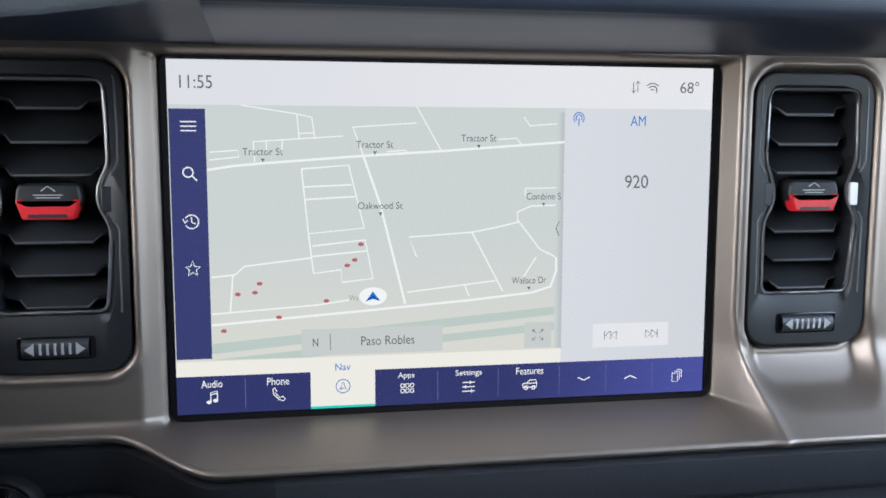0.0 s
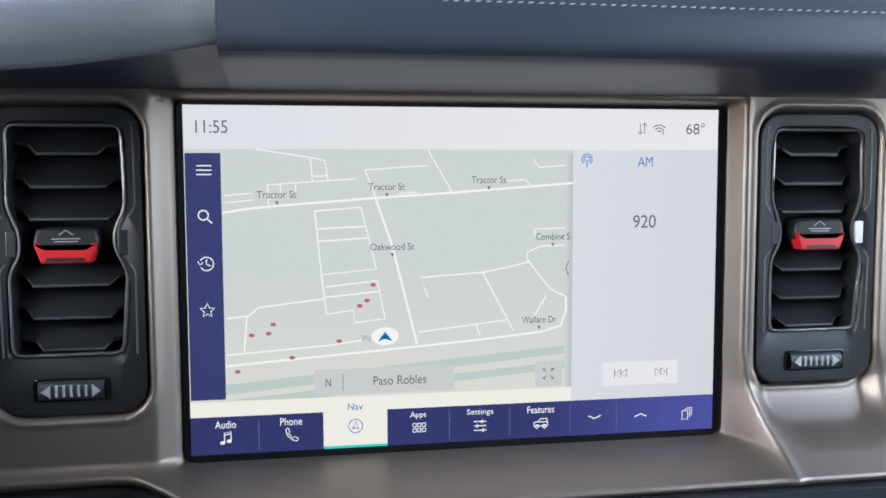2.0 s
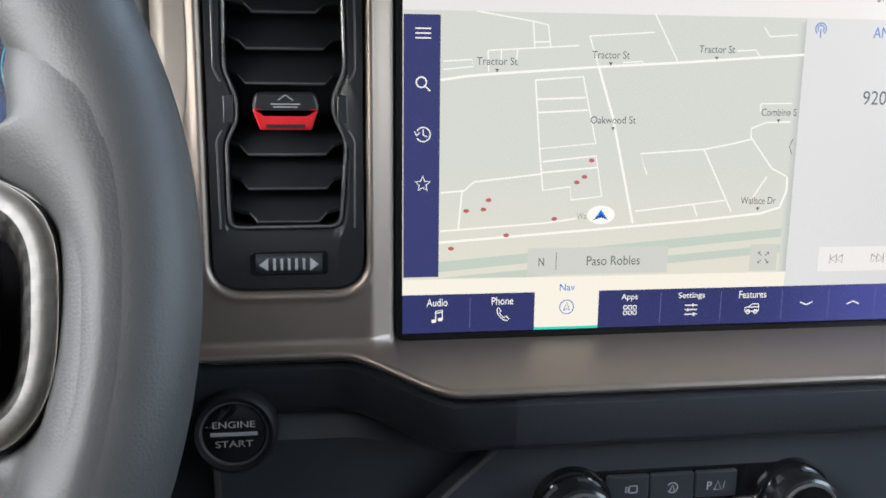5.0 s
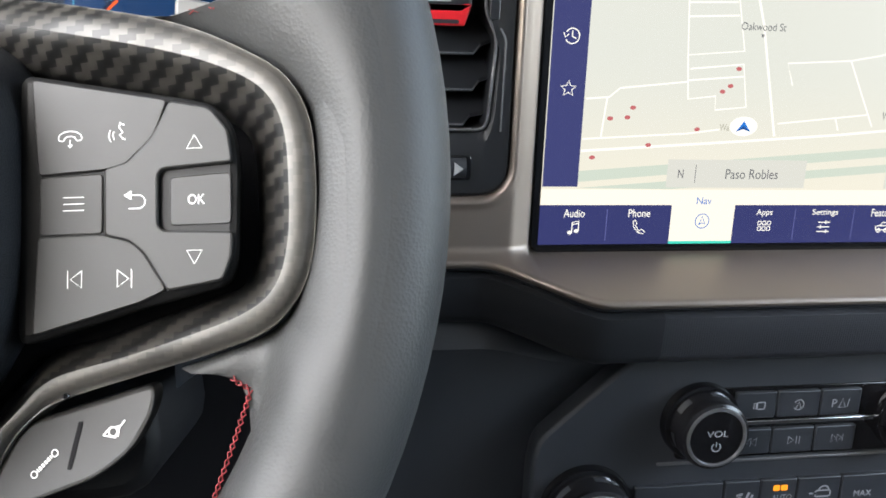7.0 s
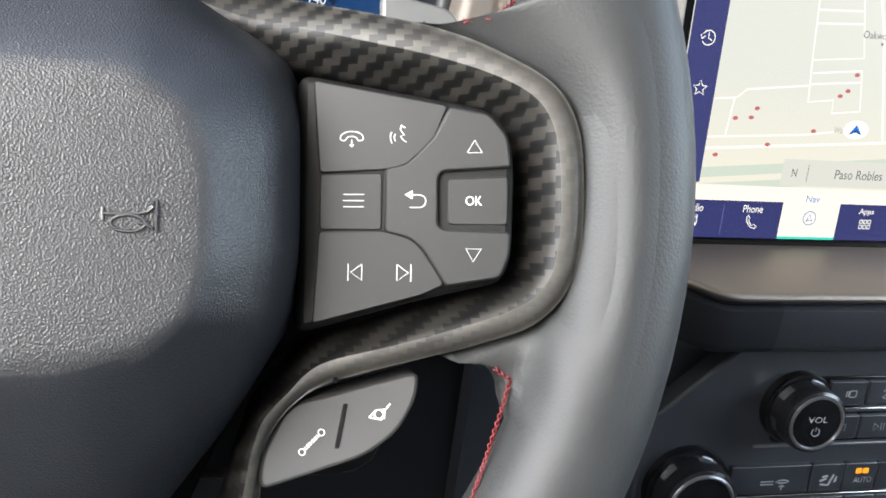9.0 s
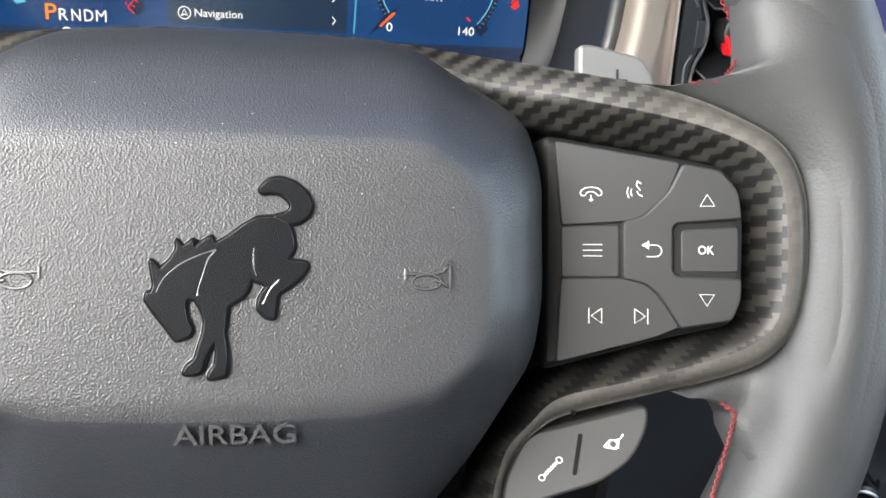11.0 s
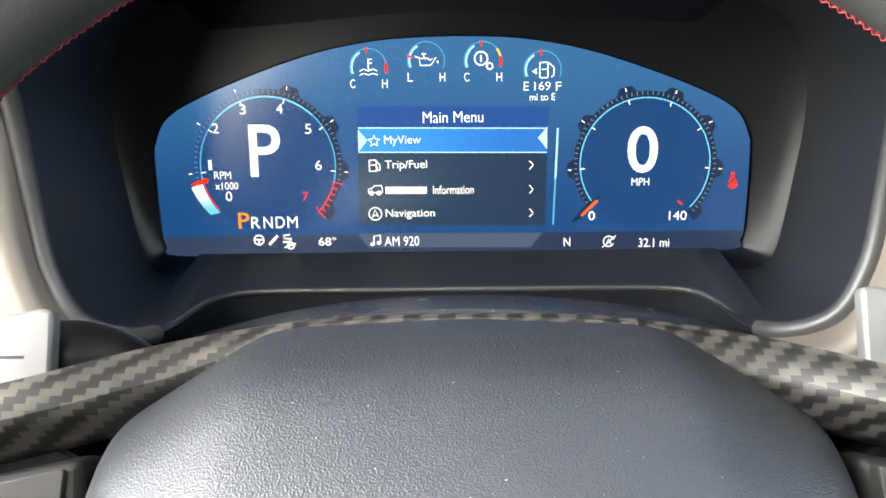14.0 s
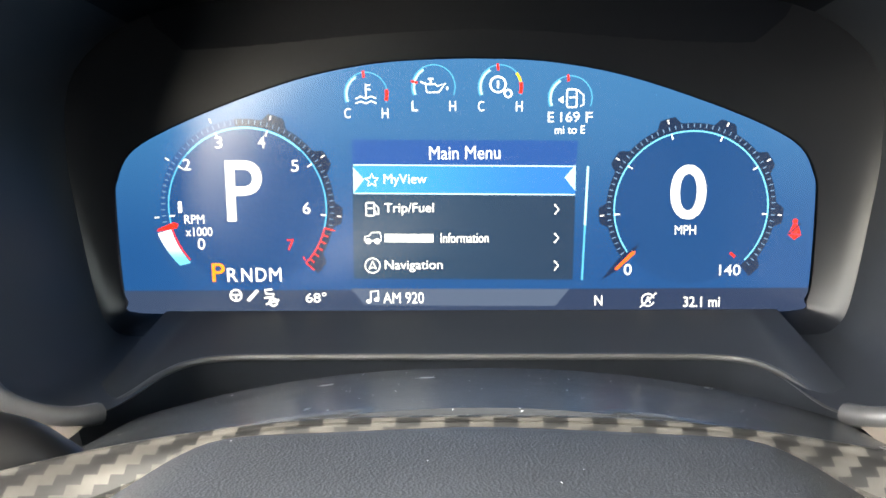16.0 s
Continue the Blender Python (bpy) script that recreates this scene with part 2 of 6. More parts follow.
def part(name, bm, mat, parent=None, label="", smooth=None, scale=MM):
    """Links a bmesh, built in millimetres, as one mesh object under a thing. smooth: the angle past which an edge stays sharp."""
    bmesh.ops.scale(bm, vec=(scale,) * 3, verts=bm.verts)
    if smooth:
        for f in bm.faces:
            f.smooth = len(f.verts) < 7
        for e in bm.edges:
            if len(e.link_faces) == 2 and e.calc_face_angle(0) > radians(smooth):
                e.smooth = False
    me = bpy.data.meshes.new(name)
    bm.to_mesh(me)
    bm.free()
    me.materials.append(mat)
    ob = new(name, me)
    if parent is not None:
        ob.parent = parent
    if label:
        tagged(ob, label=label)
    return ob


def thing(name, m, label, category, group="", kind=""):
    ob = new(name)
    ob.empty_display_size = 0.02
    ob.matrix_world = m
    return tagged(ob, label, category, group, kind)


def smooth_path(pts, n=6, closed=False):
    """Catmull-Rom through points of any dimension."""
    P = [np.array(p, float) for p in pts]
    k, out = len(P), []
    for i in range(k if closed else k - 1):
        a = P[(i - 1) % k] if closed or i else P[0]
        b, c = P[i], P[(i + 1) % k]
        d = P[(i + 2) % k] if closed or i + 2 < k else P[-1]
        for s in range(n):
            t = s / n
            out.append(0.5 * (2 * b + (c - a) * t + (2 * a - 5 * b + 4 * c - d) * t * t + (3 * b - a - 3 * c + d) * t ** 3))
    if not closed:
        out.append(P[-1])
    return out


def resample(pts, n, closed=True):
    P = np.array(pts, float)
    if closed:
        P = np.vstack([P, P[:1]])
    s = np.r_[0, np.cumsum(np.linalg.norm(np.diff(P, axis=0), axis=1))]
    q = np.linspace(0, s[-1], n, endpoint=not closed)
    return np.stack([np.interp(q, s, P[:, i]) for i in range(P.shape[1])], 1)


def round_poly(pts, r, n=4):
    """Rounds each corner of a closed outline by about r."""
    out, k = [], len(pts)
    for i in range(k):
        p, a, b = (np.array(pts[j % k], float)[:2] for j in (i, i - 1, i + 1))
        u, v = a - p, b - p
        lu, lv = np.linalg.norm(u), np.linalg.norm(v)
        d = min(r, lu * 0.48, lv * 0.48)
        p0, p1 = p + u / lu * d, p + v / lv * d
        for s in range(n + 1):
            t = s / n
            out.append(tuple((1 - t) ** 2 * p0 + 2 * t * (1 - t) * p + t * t * p1))
    return out


def rrect(x0, y0, x1, y1, r, n=4):
    return round_poly([(x0, y0), (x1, y0), (x1, y1), (x0, y1)], r, n)


def grown(poly, d):
    P = np.array(poly)
    e = np.roll(P, -1, 0) - P
    e /= np.linalg.norm(e, axis=1, keepdims=True)
    n = np.stack([e[:, 1], -e[:, 0]], 1)
    if 0.5 * np.sum(P[:, 0] * np.roll(P[:, 1], -1) - P[:, 1] * np.roll(P[:, 0], -1)) < 0:
        n = -n
    m = n + np.roll(n, 1, 0)
    m /= np.maximum(np.linalg.norm(m, axis=1, keepdims=True), 0.8)
    return [tuple(q) for q in P + m * d]


def slab(poly, z0, z1, bevel=0.0, fz=None):
    """A plate with a rounded top edge. fz(x, y) lifts each point, for sloping faces."""
    bm = bmesh.new()
    P = np.array([p[:2] for p in poly], float)
    area = 0.5 * np.sum(P[:, 0] * np.roll(P[:, 1], -1) - P[:, 1] * np.roll(P[:, 0], -1))
    if area < 0:
        P = P[::-1]
    e = np.roll(P, -1, 0) - P
    e /= np.maximum(np.linalg.norm(e, axis=1, keepdims=True), 1e-9)
    nrm = np.stack([-e[:, 1], e[:, 0]], 1)
    inw = nrm + np.roll(nrm, 1, 0)
    inw /= np.maximum(np.linalg.norm(inw, axis=1, keepdims=True), 0.3)
    levels = [(0.0, z0)] + ([(0.0, z1 - bevel), (bevel * 0.3, z1 - bevel * 0.3), (bevel, z1)] if bevel else [(0.0, z1)])
    rings = []
    for off, z in levels:
        ring = []
        for q in P + inw * off:
            ring.append(bm.verts.new((q[0], q[1], z + (fz(q[0], q[1]) if fz else 0))))
        rings.append(ring)
    n = len(P)
    for a, b in zip(rings, rings[1:]):
        for i in range(n):
            bm.faces.new((a[i], a[(i + 1) % n], b[(i + 1) % n], b[i]))
    bm.faces.new(rings[-1])
    bm.faces.new(rings[0][::-1])
    return bm


def flat(poly, z, fz=None):
    bm = bmesh.new()
    P = [tuple(p[:2]) for p in poly]
    area = sum(P[i][0] * P[(i + 1) % len(P)][1] - P[i][1] * P[(i + 1) % len(P)][0] for i in range(len(P)))
    if area < 0:
        P = P[::-1]
    bm.faces.new([bm.verts.new((x, y, z + (fz(x, y) if fz else 0))) for x, y in P])
    return bm


def ribbon(bm, pts, w, z, fz=None, closed=False):
    """A flat line of width w through 2D points, added to bm."""
    P = np.array(pts, float)[:, :2]
    k = len(P)
    rows = []
    for i in range(k):
        a = P[(i - 1) % k] if closed or i else P[i]
        b = P[(i + 1) % k] if closed or i + 1 < k else P[i]
        d = (b - a) / max(np.linalg.norm(b - a), 1e-9)
        nrm = np.array((-d[1], d[0])) * w / 2
        l, r = P[i] + nrm, P[i] - nrm
        rows.append([bm.verts.new((q[0], q[1], z + (fz(q[0], q[1]) if fz else 0))) for q in (r, l)])
    for i in range(k if closed else k - 1):
        a, b = rows[i], rows[(i + 1) % k]
        bm.faces.new((a[0], b[0], b[1], a[1]))
    return bm


def lines(paths, w, z, fz=None, closed=False):
    bm = bmesh.new()
    for p in paths:
        ribbon(bm, p, w, z, fz, closed)
    return bm


def arc(cx, cy, r, a0, a1, n=24):
    return [(cx + r * math.cos(radians(a0 + (a1 - a0) * i / n)), cy + r * math.sin(radians(a0 + (a1 - a0) * i / n))) for i in range(n + 1)]


def disc(bm, cx, cy, rx, ry, z, fz=None, n=20):
    bm.faces.new([bm.verts.new((cx + rx * math.cos(math.tau * i / n), cy + ry * math.sin(math.tau * i / n),
                               z + (fz(cx, cy) if fz else 0))) for i in range(n)])
    return bm


def tube(path, r, sides=8, closed=False, squash=1.0):
    """A round bar along a 3D path."""
    P = [Vector(p) for p in path]
    bm = bmesh.new()
    rings, k, nrm = [], len(P), None
    for i in range(k):
        a = P[(i - 1) % k] if closed or i else P[i]
        b = P[(i + 1) % k] if closed or i + 1 < k else P[i]
        d = (b - a).normalized()
        if nrm is None:
            nrm = d.orthogonal().normalized()
        nrm = (nrm - d * nrm.dot(d)).normalized()
        bi = d.cross(nrm)
        rr = r[i] if isinstance(r, (list, tuple)) else r
        rings.append([bm.verts.new(P[i] + nrm * rr * math.cos(math.tau * s / sides) + bi * rr * squash * math.sin(math.tau * s / sides)) for s in range(sides)])
    for i in range(k if closed else k - 1):
        a, b = rings[i], rings[(i + 1) % k]
        for s in range(sides):
            bm.faces.new((a[s], a[(s + 1) % sides], b[(s + 1) % sides], b[s]))
    if not closed:
        bm.faces.new(rings[0][::-1])
        bm.faces.new(rings[-1])
    return bm


def lathe(profile, seg=48):
    """Turns (radius, z) pairs about the z axis."""
    bm = bmesh.new()
    rings = []
    for r, z in profile:
        if r < 1e-6:
            rings.append([bm.verts.new((0, 0, z))])
        else:
            rings.append([bm.verts.new((r * math.cos(math.tau * s / seg), r * math.sin(math.tau * s / seg), z)) for s in range(seg)])
    for a, b in zip(rings, rings[1:]):
        for s in range(seg):
            t = (s + 1) % seg
            if len(a) == 1 and len(b) > 1:
                bm.faces.new((a[0], b[s], b[t]))
            elif len(b) == 1 and len(a) > 1:
                bm.faces.new((a[s], a[t], b[0]))
            elif len(a) > 1:
                bm.faces.new((a[s], a[t], b[t], b[s]))
    bmesh.ops.recalc_face_normals(bm, faces=bm.faces)
    return bm


def loft(rings, closed=True, cap0=False, cap1=False):
    bm = bmesh.new()
    R = [[bm.verts.new(tuple(p)) for p in ring] for ring in rings]
    n = len(R[0])
    for a, b in zip(R, R[1:]):
        for i in range(n if closed else n - 1):
            j = (i + 1) % n
            bm.faces.new((a[i], a[j], b[j], b[i]))
    if cap0:
        bm.faces.new(R[0][::-1])
    if cap1:
        bm.faces.new(R[-1])
    return bm


GLYPHS = {}


def words(text, parent, mat, cx, cy, z, width, height, name="lettering", depth=0.0, fz=None, bold=0.005, label=""):
    """Letters of the built-in font, fitted into a box of that width and height about (cx, cy)."""
    bold = 0.0 if "M" in text else bold
    key = (text, bold)
    if key not in GLYPHS:
        cu = bpy.data.curves.new("text", "FONT")
        cu.body, cu.resolution_u, cu.offset = text, 5, bold
        ob = bpy.data.objects.new("text", cu)
        me = bpy.data.meshes.new_from_object(ob)
        GLYPHS[key] = ([tuple(v.co[:2]) for v in me.vertices], [tuple(p.vertices) for p in me.polygons])
        bpy.data.objects.remove(ob)
        bpy.data.curves.remove(cu)
        bpy.data.meshes.remove(me)
    vs, fs = GLYPHS[key]
    a = np.array(vs)
    lo, hi = a.min(0), a.max(0)
    a = (a - (lo + hi) / 2) / np.maximum(hi - lo, 1e-6) * (width, height) + (cx, cy)
    verts = [(p[0], p[1], z + (fz(p[0], p[1]) if fz else 0)) for p in a]
    ob = finish(name, verts, fs, mat, parent, label)
    if depth:
        bm = bmesh.new()
        bm.from_mesh(ob.data)
        ext = bmesh.ops.extrude_face_region(bm, geom=bm.faces[:])
        bmesh.ops.translate(bm, vec=(0, 0, depth * MM), verts=[g for g in ext["geom"] if isinstance(g, bmesh.types.BMVert)])
        bmesh.ops.recalc_face_normals(bm, faces=bm.faces)
        bm.to_mesh(ob.data)
        bm.free()
    return ob


# ---- the cabin round the dashboard ----
def box(x0, y0, z0, x1, y1, z1, bm=None):
    bm = bm or bmesh.new()
    m = Matrix.LocRotScale(((x0 + x1) / 2, (y0 + y1) / 2, (z0 + z1) / 2), None, (x1 - x0, y1 - y0, z1 - z0))
    bmesh.ops.create_cube(bm, size=1, matrix=m)
    return bm


def setting(name, bm, mat, label, category):
    ob = part(name, bm, mat, scale=1)
    return tagged(ob, label, category, kind="structure")


CX = 0.12
setting("ground", box(-60, -60, -0.72, 60, 60, -0.70), ASPHALT, "grey asphalt lot round the parked vehicle", "ground")
setting("floor", box(CX - 0.76, -0.80, 0.02, CX + 0.76, 0.9, 0.05), CARPET, "dark carpeted cabin floor", "floor")
setting("ceiling", box(CX - 0.72, -0.80, 1.42, CX + 0.72, 0.38, 1.45), HEADLINER, "pale grey cloth headliner over the seats", "ceiling")
for side, word in ((-1, "left"), (1, "right")):
    x0, x1 = sorted((CX + side * 0.76, CX + side * 0.70))
    bm = box(x0, -0.80, 0.05, x1, 0.9, 0.80)
    box(x0, -0.80, 0.80, x1, -0.40, 1.42, bm)
    box(x0, -0.80, 1.36, x1, 0.42, 1.42, bm)
    setting("wall_" + word, bm, DOORTRIM, "dark moulded door trim below the side glass", "door trim")
    bm = bmesh.new()
    p = [(CX + side * 0.735, 0.39, 1.41), (CX + side * 0.735, 0.46, 1.41), (CX + side * 0.735, 0.84, 0.80), (CX + side * 0.735, 0.74, 0.80)]
    q = [(a - side * 0.05, b, c) for a, b, c in p]
    A, B = [bm.verts.new(v) for v in p], [bm.verts.new(v) for v in q]
    for i in range(4):
        bm.faces.new((A[i], A[(i + 1) % 4], B[(i + 1) % 4], B[i]))
    bm.faces.new(A)
    bm.faces.new(B[::-1])
    bmesh.ops.recalc_face_normals(bm, faces=bm.faces)
    setting("windscreen_pillar_" + word, bm, HEADLINER, "pale grey windscreen pillar", "pillar")
bm = box(CX - 0.70, -0.80, 0.05, CX + 0.70, -0.74, 1.42)
setting("wall_back", bm, DOORTRIM, "dark wall closing the cabin behind the seats", "rear wall")
setting("wall_front", box(CX - 0.76, 0.90, 0.02, CX + 0.76, 0.93, 0.98), DOORTRIM, "dark bulkhead below the windscreen", "bulkhead")

# ---- dashboard ----
dash = thing("dashboard", pose(0, 0, 0), "dark dashboard with bronze centre fascia and grained hood", "dashboard")


def ramp(a, b, v):
    t = np.clip((v - a) / (b - a), 0, 1)
    return t * t * (3 - 2 * t)


def box_distance(x, z, cx, cz, hx, hz, r):
    qx, qz = np.abs(x - cx) - hx + r, np.abs(z - cz) - hz + r
    return np.hypot(np.maximum(qx, 0), np.maximum(qz, 0)) + np.minimum(np.maximum(qx, qz), 0) - r


VENTS = ((-57.5, 881.5), (303.0, 881.5))


MID = -267.6
BEAD = [(-378, 530, 850), (-386, 474, 849), (-406.5, 458, 857.5), (-417.8, 457, 877), (-421.3, 456, 903), (-421, 449, 940), (-417, 433, 971),
        (-396, 414, 1001), (-335, 402, 1014), (MID, 400, 1016.5)]
BEAD = BEAD + [(2 * MID - x, y, z) for x, y, z in BEAD[::-1][1:]]
def widened(d):
    """The opening's outline in x and z, let out by d."""
    out = []
    for q in smooth_path(BEAD[1:-1], 5):
        v = np.array((q[0] - MID, (q[2] - 930) * 1.6))
        v /= np.linalg.norm(v)
        out.append((q[0] + v[0] * d, q[1], q[2] + v[1] * d))
    return out


OPENING = [(x, z) for x, y, z in widened(13)] + [(-140, 690), (-395, 690)]


def inside(x, z, poly):
    hit = False
    for (x0, z0), (x1, z1) in zip(poly, poly[1:] + poly[:1]):
        if (z0 > z) != (z1 > z) and x < (x1 - x0) * (z - z0) / (z1 - z0) + x0:
            hit = not hit
    return hit


def fascia():
    """The painted fascia as one smooth sheet: screen recess with a sloping shelf, vent wells, rounded lower lip."""
    xs = np.r_[np.arange(-574, -430, 6.0), np.arange(-430, -376, 1.5), np.arange(-376, -160, 8.0), np.arange(-160, 345, 1.5), np.arange(345, 818, 8.0)]
    k = ramp(-36, 12, xs)
    zl = 784.6 - 9.8 * np.clip((xs + 33) / 43, 0, 1)
    zl = np.convolve(np.pad(zl, 4, mode="edge"), np.ones(9) / 9, "valid")
    vs = np.r_[np.linspace(0, 0.22, 36), np.linspace(0.23, 1, 92)]
    X = np.repeat(xs[None], len(vs), 0)
    Z = zl[None] + vs[:, None] * (957.5 - zl[None])
    ylip = 438 - 29 * k[None]
    shelf = np.clip((785.6 - Z) / (785.6 - zl[None]), 0, 1)
    y_in = 455 - (455 - ylip) * shelf ** 0.9
    ztop = np.where(X > 200, 816, 790 + 0 * X)
    sweep = np.clip((ztop - Z) / (ztop - zl[None]), 0, 1)
    y_out = 444 - (444 - ylip) * sweep ** 1.7
    wr = 7.0 + 11 * ramp(835, 772, Z)
    s = np.maximum(np.maximum((-11.8 - X) / 10.4, (X - 256.0) / wr), (Z - 952.3) / 4.0)
    fade = np.where((-11.8 - X) / 10.4 >= s - 1e-9, np.where(s > 0, 0.45 + 0.55 * np.clip(s, 0, 1), 0), 0.45 * ramp(0.0, 1.0, s) + 0.55 * np.clip(s, 0, 1))
    y = y_in + (y_out - y_in) * fade + 6 * ramp(-0.05, -0.5, s) * (Z > 790)
    y = y - np.where(X > 200, 1.8 * np.exp(-((s - 1.02) / 0.16) ** 2), 0)
    for cx, cz in VENTS:
        d = box_distance(X, Z, cx, cz, 33.5, 70.0, 14)
        y = y + 14 * ramp(1.0, -4.5, d) + 34 * ramp(-4.5, -8, d) - 1.2 * np.exp(-((d - 2.2) / 1.6) ** 2)
    scoop = box_distance(X, Z, 306, 812, 35, 27, 20)
    y = y + 9 * ramp(1.5, -9, scoop)
    y = y + np.where(X > 345, np.minimum((X - 345) / 60, 2.9) ** 2 * 12, 0)
    rows = [np.stack([X[i], y[i], Z[i]], 1) for i in range(len(vs))]
    lip = rows[0]
    under = [lip + (0, 1.2, -2.2), lip + (0, 5, -3.4), lip + (0, 26, -4.0)]
    rows = under[::-1] + rows
    keep = []
    n = len(xs)
    V = np.concatenate(rows)
    for i in range(len(rows) - 1):
        for j in range(n - 1):
            c = (V[i * n + j] + V[(i + 1) * n + j + 1]) / 2
            if -440 < c[0] < -95 and inside(c[0], c[2], OPENING):
                continue
            keep.append((i * n + j, i * n + j + 1, (i + 1) * n + j + 1, (i + 1) * n + j))
    return finish("fascia", V.tolist(), keep, BRONZE, dash, "satin bronze painted fascia", smooth=True)


fascia()
low = [i for i, q in enumerate(widened(0)) if q[2] < 965]
for run in (low[:len(low) // 2], low[len(low) // 2:]):
    rings = []
    for d, back in ((1.5, None), (3, 5), (4.5, 2), (6.5, 0.4), (8.4, -0.35), (9.2, -0.4), (17, -0.5)):
        w_ = widened(d)
        rings.append([(w_[i][0], w_[i][1] if back is None else min(w_[i][1], 444 + back), w_[i][2]) for i in run])
    part("opening_edge", loft(rings, closed=False), BRONZE_EDGE, dash, "rolled painted edge of the instrument opening", smooth=60)


def extrude_x(profile, xs, name, mat, label="", shift=None):
    """Sweeps a (y, z) profile along x; shift(x) moves it."""
    rings = []
    for x in xs:
        dy, dz = shift(x) if shift else (0, 0)
        rings.append([(x, y + dy, z + dz) for y, z in profile])
    return part(name, loft(rings, closed=False), mat, dash, label, smooth=40)


# The brow above the screen: an under-surface, a fine groove and the padded top.
xs = list(np.arange(14.6, 818, 6.0))
extrude_x([(446, 957.2), (440, 957.9), (430, 958.6), (410, 960.6), (392, 962.6), (385, 963.4), (381, 964.3), (379.4, 965.1), (379.6, 966.2)], xs, "brow_underside", BROW, "grey satin strip under the brow")
pad_prof = smooth_path([(384, 966.6), (379.6, 965.0), (376.6, 966.9), (375.0, 970.4), (374.5, 976), (375.5, 986), (382, 996), (405, 1006), (470, 1016), (620, 1012), (900, 985)], 5)
extrude_x(pad_prof, xs, "top_pad", DASH, "dark padded dashboard top")
extrude_x([(y + 4, z) for y, z in pad_prof if z > 974 and y < 420], [4, 14, 24], "seam_backing", GAPBLK, "dark gap behind the pad seam")
st = bmesh.new()
for i in range(96):
    x = 100 + i * 4.2
    z = 985.6 + 0.002 * (x - 118)
    m = Matrix.LocRotScale((x, 375.0, z), Euler((0, radians(-8), 0)), (2.9, 0.7, 0.7))
    bmesh.ops.create_icosphere(st, subdivisions=1, radius=0.5, matrix=m)
part("seam_stitching", st, PALE_THREAD, dash, "pale stitched seam along the pad")


def hood():
    """Grained hood over the instruments, with an arched opening."""
    xs = np.r_[np.arange(-574, -128, 7.0), np.arange(-128, 13, 4.0), 14.3]
    rings, under = [], []
    for x in xs:
        over = ramp(-118, -160, x) * ramp(-440, -385, x)
        edge = float(np.interp(x, (-120, -84, -56, -40, -10, 14), (949, 952.3, 955.4, 957.4, 963.2, 967.6)))
        lip = edge + (1013 - edge) * over ** 0.6
        out = 378 - 14 * ramp(0, -70, x) + 20 * over
        back = 446 - 4 * over
        prof = [(back, 957.3 + (lip + 2 - 957.3) * over), (out + 14, lip + 1.4), (out + 3, lip), (out + 0.4, lip + 1.2), (out - 0.8, lip + 3.4), (out - 3, lip + 12),
                (out + 4, lip + 26), (out + 28, lip + 40 - 18 * over), (out + 90, lip + 52 - 34 * over), (620, 1020), (900, 985)]
        P = [(x, a, b) for a, b in smooth_path(prof, 3)]
        rings.append(P[7:])
        under.append(P[:8])
    part("instrument_hood", loft(rings, closed=False), HOOD, dash, "grey grained plastic instrument hood", smooth=50)
    low = part("hood_underside", loft(under, closed=False), BROW, dash, "smooth underside of the hood, blackened for shade over the instruments", smooth=50)
    # over the instruments the underside is painted black to hold its shade
    low.data.materials.append(SHADE_BLACK)
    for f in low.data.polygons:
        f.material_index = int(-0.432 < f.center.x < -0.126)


hood()

# Below the fascia: knurled band, driver's side panel, knee panel.
def kx(x):
    return float(ramp(-36, 12, np.array(x)))


BAND = [(3, -3.5), (6, -5), (2.5, -7), (4, -24), (6, -27), (9, -29)]
xs = list(np.arange(37, 818, 5.0))
extrude_x(BAND, xs, "knurled_band", KNIT, "dark knurled trim band under the lip",
          shift=lambda x: (438 - 29 * kx(x), 784.6 - 9.8 * min(1, max(0, (x + 33) / 43))))
# plain stretch of the same band, its colour lowered for the shade there
xs = list(np.arange(-120, 37, 5.0)) + [37]
extrude_x(BAND, xs, "side_trim", TRIMSHADE, "plain trim beside the band, darkened for shade behind the wheel",
          shift=lambda x: (438 - 29 * kx(x), 784.6 - 9.8 * min(1, max(0, (x + 33) / 43))))
xs = list(np.arange(-90, 818, 5.0))
extrude_x([(28, -24), (22, -30), (16, -40), (20, -60), (30, -110), (60, -260), (90, -420)], xs, "lower_panel", LOWER, "dark lower dashboard panel",
          shift=lambda x: (426 + 4 * kx(x), 784.6 - 9.8 * kx(x)))
xs = list(np.arange(-574, -86, 8.0))
extrude_x([(520, 806), (470, 800), (455, 792), (448, 770), (450, 730), (480, 560), (520, 380)], xs, "knee_panel", KNEE, "dark panel below the instruments")

# ---- instrument cluster ----
CL = pose(-0.2705, 0.566, 0.9007, 90, 0, 0) @ Matrix.Diagonal((1.067, 1.0715, 1, 1))
cluster = thing("instrument_cluster", CL, "digital instrument cluster lit blue in a deep black hood", "instrument cluster")
half = [(4, 60.3), (32, 58.9), (61.6, 53.4), (93.5, 42.9), (116.8, 33.2), (128.6, 25.6), (133.6, 16), (134.8, 8), (134.2, -24), (132.4, -32), (126.5, -36.8), (60, -36.8), (0, -36.8)]
right = smooth_path(half, 4)
outline = [tuple(p) for p in right] + [(-p[0], p[1]) for p in right[::-1][1:-1]]
NAVY = glow("cluster_blue", lin("144072"), 0.87, to=lin("2d5f8d"), axis=1, lo=-0.02, hi=0.06)
display = part("display", slab(outline, -3, 0), NAVY, cluster, "deep blue lit display", smooth=50)
part("display_surround", slab(rrect(-160, -52, 160, 90, 20), -9, -4), SHADE_BLACK, cluster, "black surround of the display")


